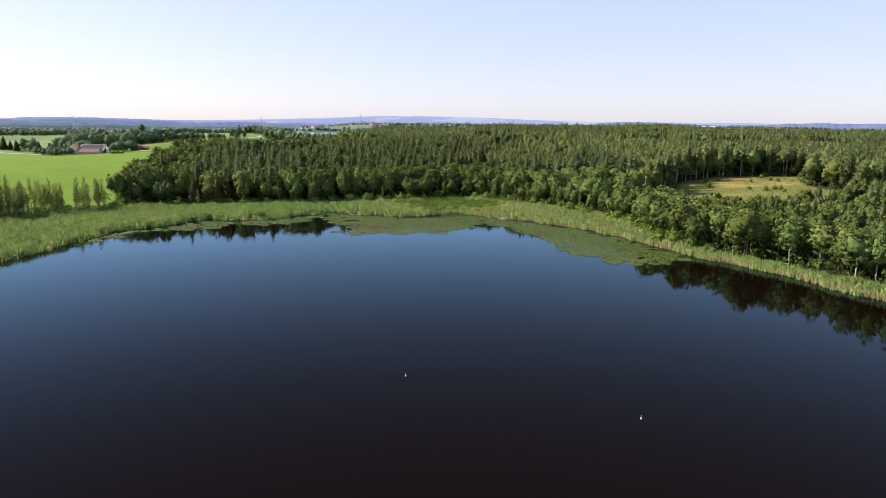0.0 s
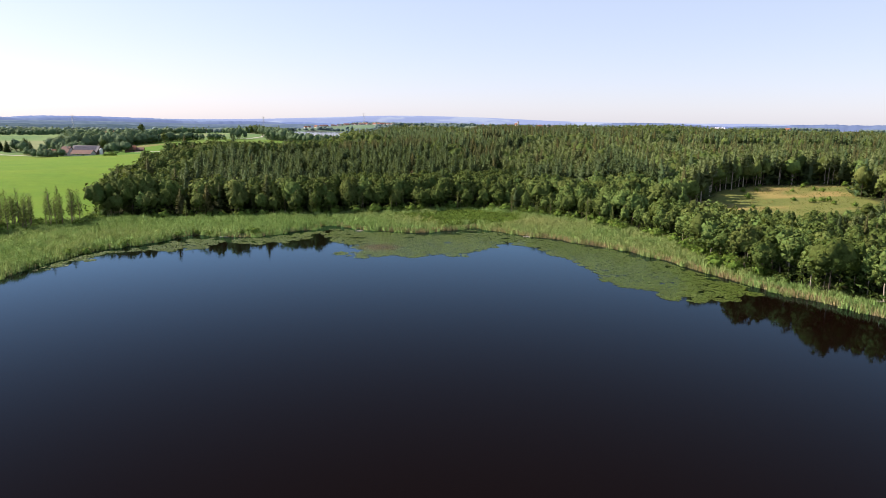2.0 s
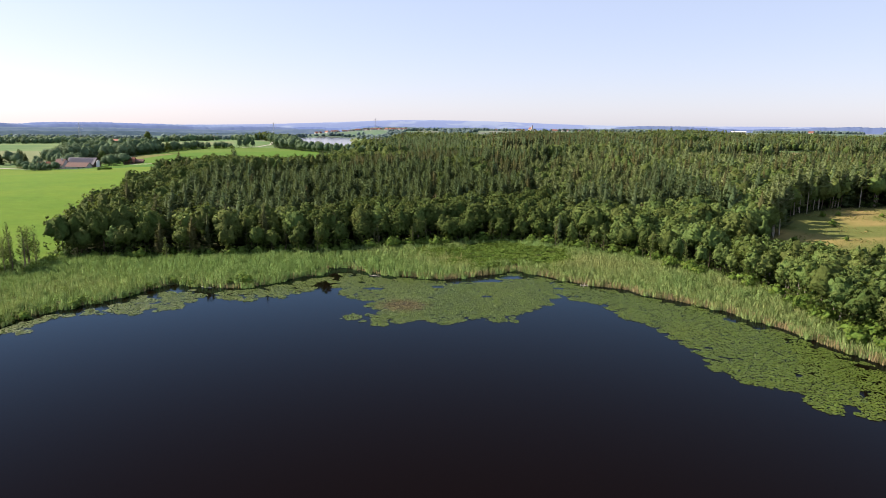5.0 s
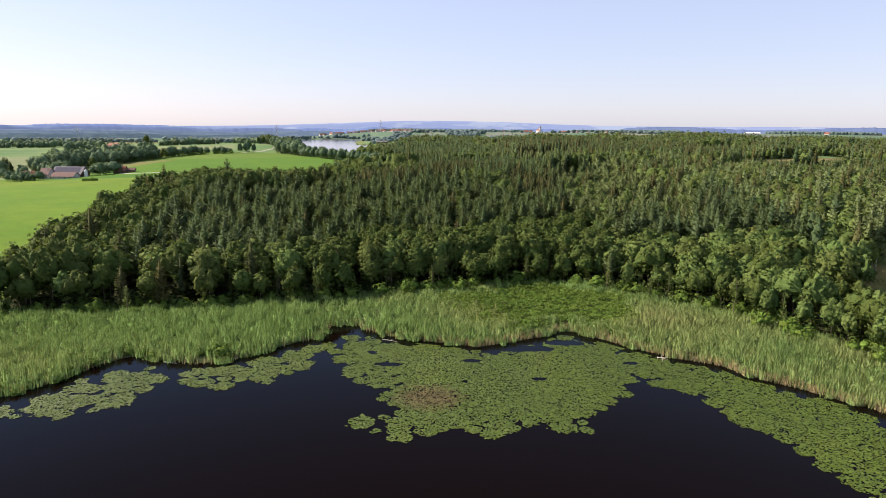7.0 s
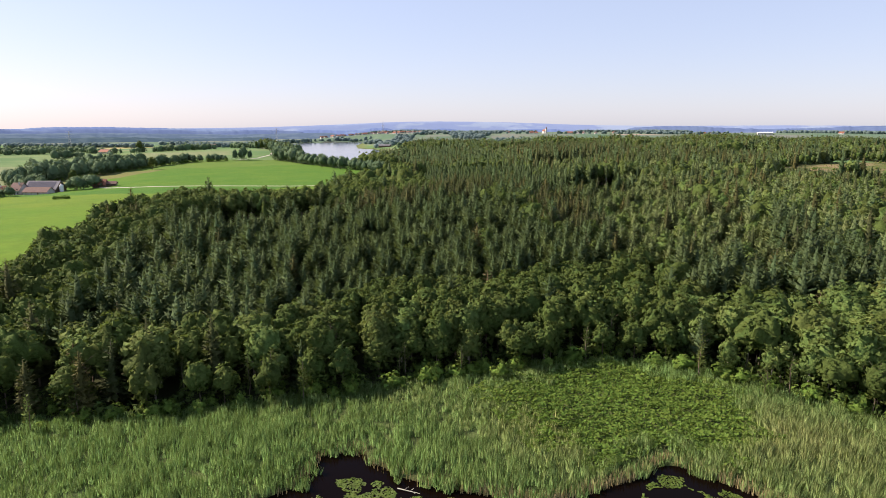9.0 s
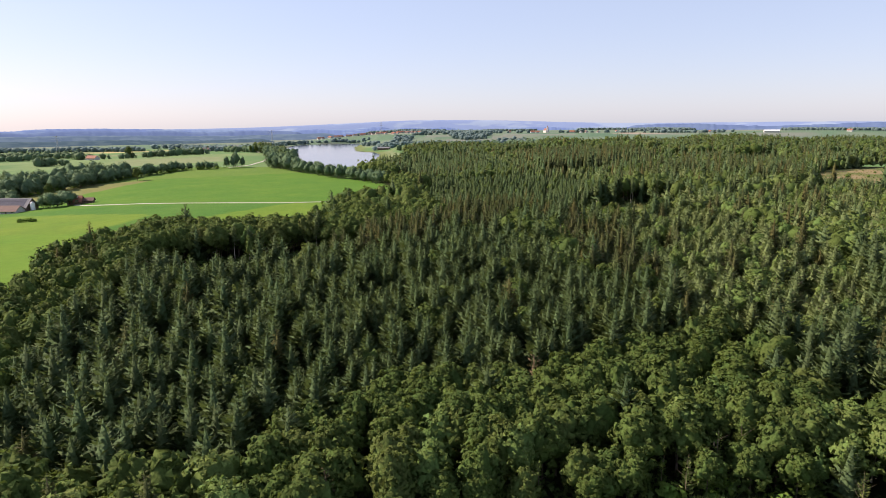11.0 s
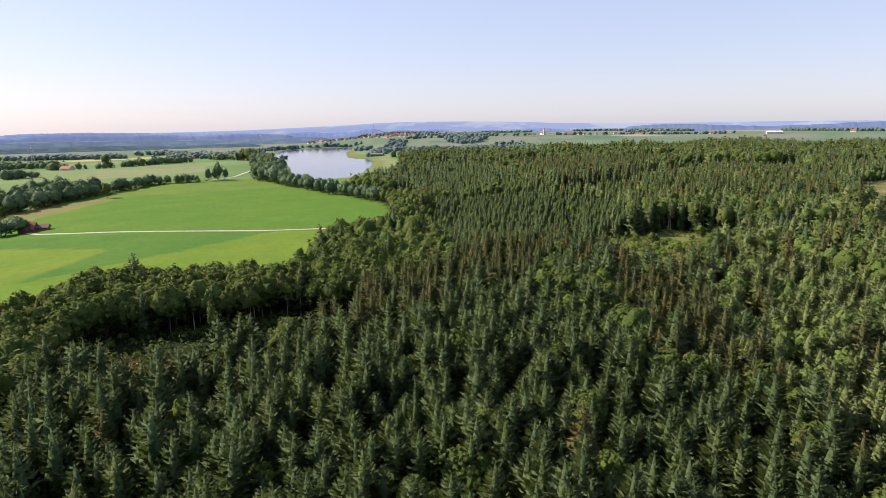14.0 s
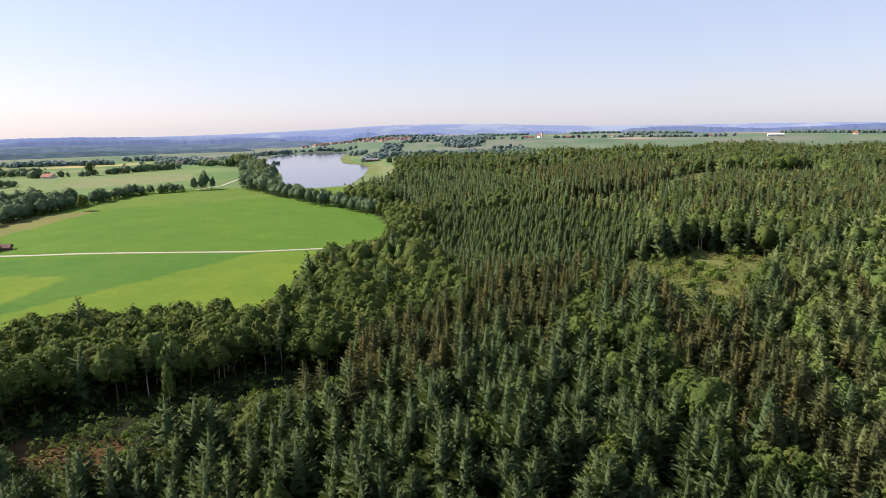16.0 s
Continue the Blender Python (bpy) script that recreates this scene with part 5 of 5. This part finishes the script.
def build_far_woods():
    """Copses, wood edges and shelter belts of the open country."""
    x, y = lattice(-2300, 2200, 1150, 3600, 18.0, 9)
    half = np.abs(x + 20) < 120 + 0.85 * y
    d2 = signed(LAKE_2, x, y)
    beyond = (y > 2450) & (grain(x, y, 240, 54) > 0.66)
    shore = (d2 < 60) & (y > 1950) & (grain(x, y, 60, 57) > 0.62)
    east = (x > -230) & (x < 150) & (y > 1480) & (y < 2300) & (grain(x, y, 120, 55) > 0.58)
    town = (x > -500) & (x < -60) & (y > 2290) & (y < 2850) & (grain(x, y, 30, 58) > 0.2)
    ok = half & ~town & ((beyond & (x > -420)) | shore | east) & (d2 > 14) & ~wooded(x, y) & (y > 1200)
    x, y = x[ok], y[ok]
    r = np.random.default_rng(10)
    hx, hy = [], []
    for pts, step, wide_ in (([(-970, 1340), (-890, 1400), (-800, 1450)], 1.8, 24), ([(-930, 1285), (-820, 1340)], 6.0, 3), ([(-652, 1352), (-600, 1400), (-550, 1480)], 5.0, 8),
                             ([(-735, 1350), (-690, 1355)], 5.0, 8), ([(-680, 1150), (-640, 1180)], 5.0, 3), ([(-700, 1740), (-600, 1690), (-500, 1660), (-430, 1590)], 2.0, 20),
                             ([(-490, 1540), (-520, 1700), (-570, 1900)], 2.4, 16), ([(-570, 2060), (-500, 2210), (-400, 2290)], 7.0, 10), ([(-1150, 1700), (-1000, 1760), (-860, 1800)], 2.2, 18),
                             ([(-860, 1960), (-740, 1900), (-640, 1830)], 2.4, 16),
                             ([(-200, 2330), (50, 2480), (240, 2560)], 9.0, 16), ([(330, 2600), (520, 2560), (900, 2450)], 11.0, 16)):
        for (ax, ay), (bx, by) in zip(pts, pts[1:]):
            n = int(math.hypot(bx - ax, by - ay) / step)
            t = r.random(n)
            hx.append(ax + (bx - ax) * t + r.normal(size=n) * wide_), hy.append(ay + (by - ay) * t + r.normal(size=n) * wide_)
    x, y = np.concatenate([x] + hx), np.concatenate([y] + hy)
    near = y < 1600
    k = np.full(x.size, 3)
    s, turn, wide = 0.75 + 0.55 * r.random(x.size), r.random(x.size) * 6.28, 1.2 + 0.5 * r.random(x.size)
    z = height(x, y)
    z = z - np.where(near, 4.2, 4.8) * s
    stuff("copses", x[near], y[near], z[near], s[near] * 1.08, k[near], turn[near], wide[near], 2, "hedge")
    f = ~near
    # these trees wear the leaf colour with haze painted in
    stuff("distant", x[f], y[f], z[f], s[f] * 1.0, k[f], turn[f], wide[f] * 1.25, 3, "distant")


build_far_woods()

# ---- buildings ----


def prism(name, pts, y0, y1, mat):
    """A solid between two upright outlines in the x-z plane."""
    bm = bmesh.new()
    a = [bm.verts.new((x, y0, z)) for x, z in pts]
    b = [bm.verts.new((x, y1, z)) for x, z in pts]
    bm.faces.new(a)
    bm.faces.new(b[::-1])
    for i in range(len(pts)):
        j = (i + 1) % len(pts)
        bm.faces.new((a[j], a[i], b[i], b[j]))
    bmesh.ops.recalc_face_normals(bm, faces=bm.faces[:])
    return bm_mesh(name, bm, mat)


def block(name, x0, x1, y0, y1, z0, z1, mat, bevel=0.0):
    bm = bmesh.new()
    bmesh.ops.create_cube(bm, size=1, matrix=Matrix.Translation(((x0 + x1) / 2, (y0 + y1) / 2, (z0 + z1) / 2)) @ Matrix.Diagonal((x1 - x0, y1 - y0, z1 - z0, 1)))
    if bevel:
        bmesh.ops.bevel(bm, geom=bm.edges[:], offset=bevel, segments=1, affect="EDGES")
    return bm_mesh(name, bm, mat)


def house(name, label, x, y, turn, length, width, eaves, rise, wall, roof, windows=3, chimney=True, solar=False, door=True, z=None, panes=True):
    """A gabled house: ridge along its own y."""
    ob = new(name)
    ob.matrix_basis = pose(x, y, float(height(x, y)) if z is None else z, 0, 0, turn)
    w, l = width / 2, length / 2
    part("wall", prism("wall", [(-w, -1.0), (w, -1.0), (w, eaves), (0, eaves + rise), (-w, eaves)], -l, l, M[wall]), ob)
    k, o, t = rise / w, 0.8, 0.28
    for s in (-1, 1):
        pts = [(0, eaves + rise + 0.02), (s * (w + o), eaves - k * o + 0.02), (s * (w + o), eaves - k * o + 0.02 + t), (0, eaves + rise + 0.02 + t)]
        r = part("roof", prism("roof", pts, -l - o, l + o, M[roof]), ob)
        if solar and s == solar:
            n = max(3, int(length * 0.92 / 2.0))
            for i in range(n):
                for j in range(3):
                    u0, u1 = 0.12 + 0.27 * j, 0.12 + 0.27 * j + 0.25
                    z0, z1 = eaves + rise + t + 0.07 - k * w * u0, eaves + rise + t + 0.07 - k * w * u1
                    q = [(s * w * u0, z0), (s * w * u1, z1), (s * w * u1, z1 + 0.06), (s * w * u0, z0 + 0.06)]
                    a = -l + length * 0.04 + i * 2.0
                    part("solar_panel", prism("solar_panel", q, a, a + 1.9, M["panel"]), r, "dark blue solar panel")
    for s in (-1, 1):
        for i in range(windows):
            a = -l + length * (i + 0.5) / windows
            for b in range(1 if eaves < 4 else 2):
                zz = 1.0 + 2.7 * b
                if door and b == 0 and i == windows // 2 and s == 1:
                    part("door", block("door", w, w + 0.06, a - 0.6, a + 0.6, 0, 2.1, M["timber"]), ob, "brown wooden door")
                    continue
                fr = part("window", block("window", *sorted((s * w, s * (w + 0.07))), a - 0.6, a + 0.6, zz, zz + 1.3, M["wood_frame"]), ob)
                if panes:
                    part("pane", block("pane", *sorted((s * (w + 0.05), s * (w + 0.09))), a - 0.48, a + 0.48, zz + 0.12, zz + 1.18, M["glass"]), fr)
    if chimney:
        part("chimney", block("chimney", -0.45 + w * 0.3, 0.25 + w * 0.3, l * 0.3, l * 0.3 + 0.8, eaves + rise * 0.6, eaves + rise + 1.0, M["plaster"], 0.04), ob)
    return tagged(ob, label, "house" if name == "house" else "barn")


# the farm beside the meadow; ridges run roughly east-west
FT = 65 - 90
house("barn", "long barn with dark solar panels on its grey roof", -387, 706, FT - 65, 27, 15, 3.4, 6.2, "timber", "grey_roof", 5, False, 1)
house("house", "white farmhouse end with a red-brown tiled roof", -404, 698, FT - 65, 8, 13.6, 4.0, 5.5, "plaster", "brown_tile", 3)
house("barn", "low annex with white walls and a wide brown roof", -384, 693, FT - 65, 20, 11, 2.1, 3.4, "plaster", "brown_tile", 4, False)
house("house", "small timber house with a red tiled roof", -349, 723, FT - 50, 10, 9, 2.6, 4.0, "timber", "tile", 3)
house("shed", "low dark timber shed with a brown roof", -341, 727, FT - 50, 8, 6, 2.2, 1.8, "timber", "brown_tile", 2, False)
house("house", "small house with a red roof behind trees", -426, 703, FT - 40, 11, 8, 3.2, 3.4, "plaster", "tile", 2)


def silo(x, y):
    ob = new("silo")
    ob.matrix_basis = pose(x, y, float(height(x, y)))
    bm = bmesh.new()
    bmesh.ops.create_cone(bm, cap_ends=True, segments=20, radius1=1.7, radius2=1.7, depth=6.0, matrix=Matrix.Translation((0, 0, 2.5)))
    part("tank", bm_mesh("tank", bm, M["silo"]), ob)
    bm = bmesh.new()
    bmesh.ops.create_cone(bm, cap_ends=True, segments=20, radius1=1.75, radius2=0.25, depth=1.3, matrix=Matrix.Translation((0, 0, 6.16)))
    part("lid", bm_mesh("lid", bm, M["steel"]), ob, "grey conical lid")
    tagged(ob, "white round feed silo standing beside the barn", "silo")


silo(-370.5, 702.5)
house("house", "red-roofed farmhouse among trees and meadows", -690, 1330, 70, 22, 11, 3.4, 4.2, "plaster", "tile", 4)
house("barn", "brown timber barn with a dark roof", -545, 1650, 80, 24, 13, 4.5, 4.0, "timber", "brown_tile", 4, False)
for i_, (x_, y_, t_) in enumerate(((-590, 1660, 30), (-610, 1640, 80), (-575, 1700, 60), (-640, 1690, 20), (-520, 1690, 75))):
    house("house", "white house with a brown roof in a hamlet", x_, y_, t_, 14, 10, 4.2, 3.8, "plaster", "brown_tile" if i_ % 2 else "tile", 3)


def village():
    r = np.random.default_rng(19)
    proto = [house("house", "white village house with a red tiled roof", -300, 2480, 20, 12, 9, 3.9, 3.6, "plaster", "tile", 2, panes=False),
             house("house", "white village house with a brown roof", -330, 2510, 80, 13, 9, 3.8, 3.5, "plaster", "brown_tile", 2, panes=False),
             house("house", "large white village house with a red roof", -270, 2460, 50, 16, 10, 3.95, 4.0, "plaster", "tile", 2, panes=False)]
    for p in proto:
        tagged(p, group="houses of the village")
    for k in range(58):
        t = r.random()
        x, y = -520 + 400 * t + r.normal() * 20, 2360 + 330 * t + r.random() * 260
        if float(signed(LAKE_2, x, y)) < 25:
            continue
        copy_thing(proto[int(r.random() * 3)], pose(x, y, float(height(x, y)), 0, 0, r.random() * 180))
    for x, y in ((375, 2560), (392, 2590), (405, 2550), (430, 2580), (452, 2570), (350, 2640), (255, 2600), (240, 2630), (480, 2600), (150, 2620), (560, 2650),
                 (850, 2500), (880, 2520), (1250, 2350), (700, 2500)):
        copy_thing(proto[int(r.random() * 3)], pose(x, y, float(height(x, y)), 0, 0, r.random() * 180))


village()
house("barn", "long white hall with a pale roof on the plateau", 985, 2330, 75, 46, 16, 5.0, 3.0, "plaster", "silo", 6, False)
house("barn", "dark timber barn with a grey roof by the wood", -205, 1560 + 60, 80, 26, 12, 3.6, 2.4, "timber", "grey_roof", 4, False)


def church(x, y):
    ob = new("church")
    ob.matrix_basis = pose(x, y, float(height(x, y)), 0, 0, 15)
    part("tower", block("tower", -2.6, 2.6, -2.6, 2.6, -1, 19, M["plaster"], 0.1), ob)
    bm = bmesh.new()
    bmesh.ops.create_cone(bm, cap_ends=True, segments=8, radius1=3.3, radius2=0.1, depth=7, matrix=Matrix.Translation((0, 0, 22.5)))
    part("spire", bm_mesh("spire", bm, M["tile"]), ob, "pointed red spire")
    part("nave", prism("nave", [(-6, -1), (6, -1), (6, 9), (0, 15), (-6, 9)], 3.2, 28, M["plaster"]), ob)
    for s in (-1, 1):
        part("roof", prism("roof", [(0, 15.05), (s * 6.8, 8.25), (s * 6.8, 8.6), (0, 15.4)], 3.0, 28.6, M["tile"]), ob)
    tagged(ob, "white village church with a tall tower", "church")


church(300, 2660)


def pylon(x, y, hgt):
    ob = new("power_pylon")
    ob.matrix_basis = pose(x, y, float(height(x, y)), 0, 0, 30)
    for sx in (-1, 1):
        for sy in (-1, 1):
            part("leg", mesh_of("leg", *rod((sx * 3, sy * 3, -0.5), (sx * 0.5, sy * 0.5, hgt), 0.22, 0.16, 4), [M["steel"]]), ob)
    for k in range(6):
        a, b = k / 6, (k + 1) / 6
        ra, rb = 3 - 2.5 * a, 3 - 2.5 * b
        part("brace", mesh_of("brace", *join([rod((-ra, -ra, a * hgt), (rb, -rb, b * hgt), 0.12, 0.12, 4), rod((ra, ra, a * hgt), (-rb, rb, b * hgt), 0.12, 0.12, 4)]), [M["steel"]]), ob)
    for z, l in ((0.68, 8), (0.82, 10), (0.95, 6)):
        part("crossarm", mesh_of("crossarm", *rod((-l, 0, z * hgt), (l, 0, z * hgt), 0.2, 0.2, 4), [M["steel"]]), ob)
    tagged(ob, "grey steel lattice power pylon above distant woods", "pylon", "power pylons")


pylon(-560, 1980, 46)
pylon(-330, 2600, 46)
pylon(-900, 1560, 44)

# ---- roads ----


def road(name, pts, width, label):
    """A gravel track laid on the land."""
    out = []
    for (ax, ay), (bx, by) in zip(pts, pts[1:]):
        n = max(2, int(math.hypot(bx - ax, by - ay) / 3))
        for k in range(n):
            out.append((ax + (bx - ax) * k / n, ay + (by - ay) * k / n))
    out.append(pts[-1])
    p = np.array(out, float)
    d = np.gradient(p, axis=0)
    d /= np.linalg.norm(d, axis=1)[:, None]
    nrm = np.stack([-d[:, 1], d[:, 0]], -1)
    rows = []
    for s, lift in ((-0.5, -0.15), (-0.46, 0.10), (0.0, 0.14), (0.46, 0.10), (0.5, -0.15)):
        q = p + nrm * width * s
        rows.append(np.stack([q[:, 0], q[:, 1], height(q[:, 0], q[:, 1]) + lift + 0.12], -1))
    n = len(p)
    v = np.concatenate(rows)
    i = (np.arange(4)[:, None] * n + np.arange(n - 1)[None, :]).ravel()
    f = np.stack([i + n, i + n + 1, i + 1, i], -1)
    tagged(new(name, mesh_of(name, v, f, [M["gravel"]], smooth_faces=True)), label, "road", kind="structure")


road("road", [(-345, 716), (-330, 706), (-305, 700), (-237, 694), (-170, 689), (-132, 693), (-95, 700)], 2.7, "pale gravel track across the meadow")
road("road_far", [(-352, 1075), (-338, 1120), (-345, 1210), (-392, 1390), (-412, 1460), (-470, 1560), (-540, 1640)], 4.0, "pale gravel lane leading to a hamlet")
road("road_west", [(-700, 640), (-560, 690), (-480, 690), (-420, 690)], 4.0, "pale gravel track to the farm")
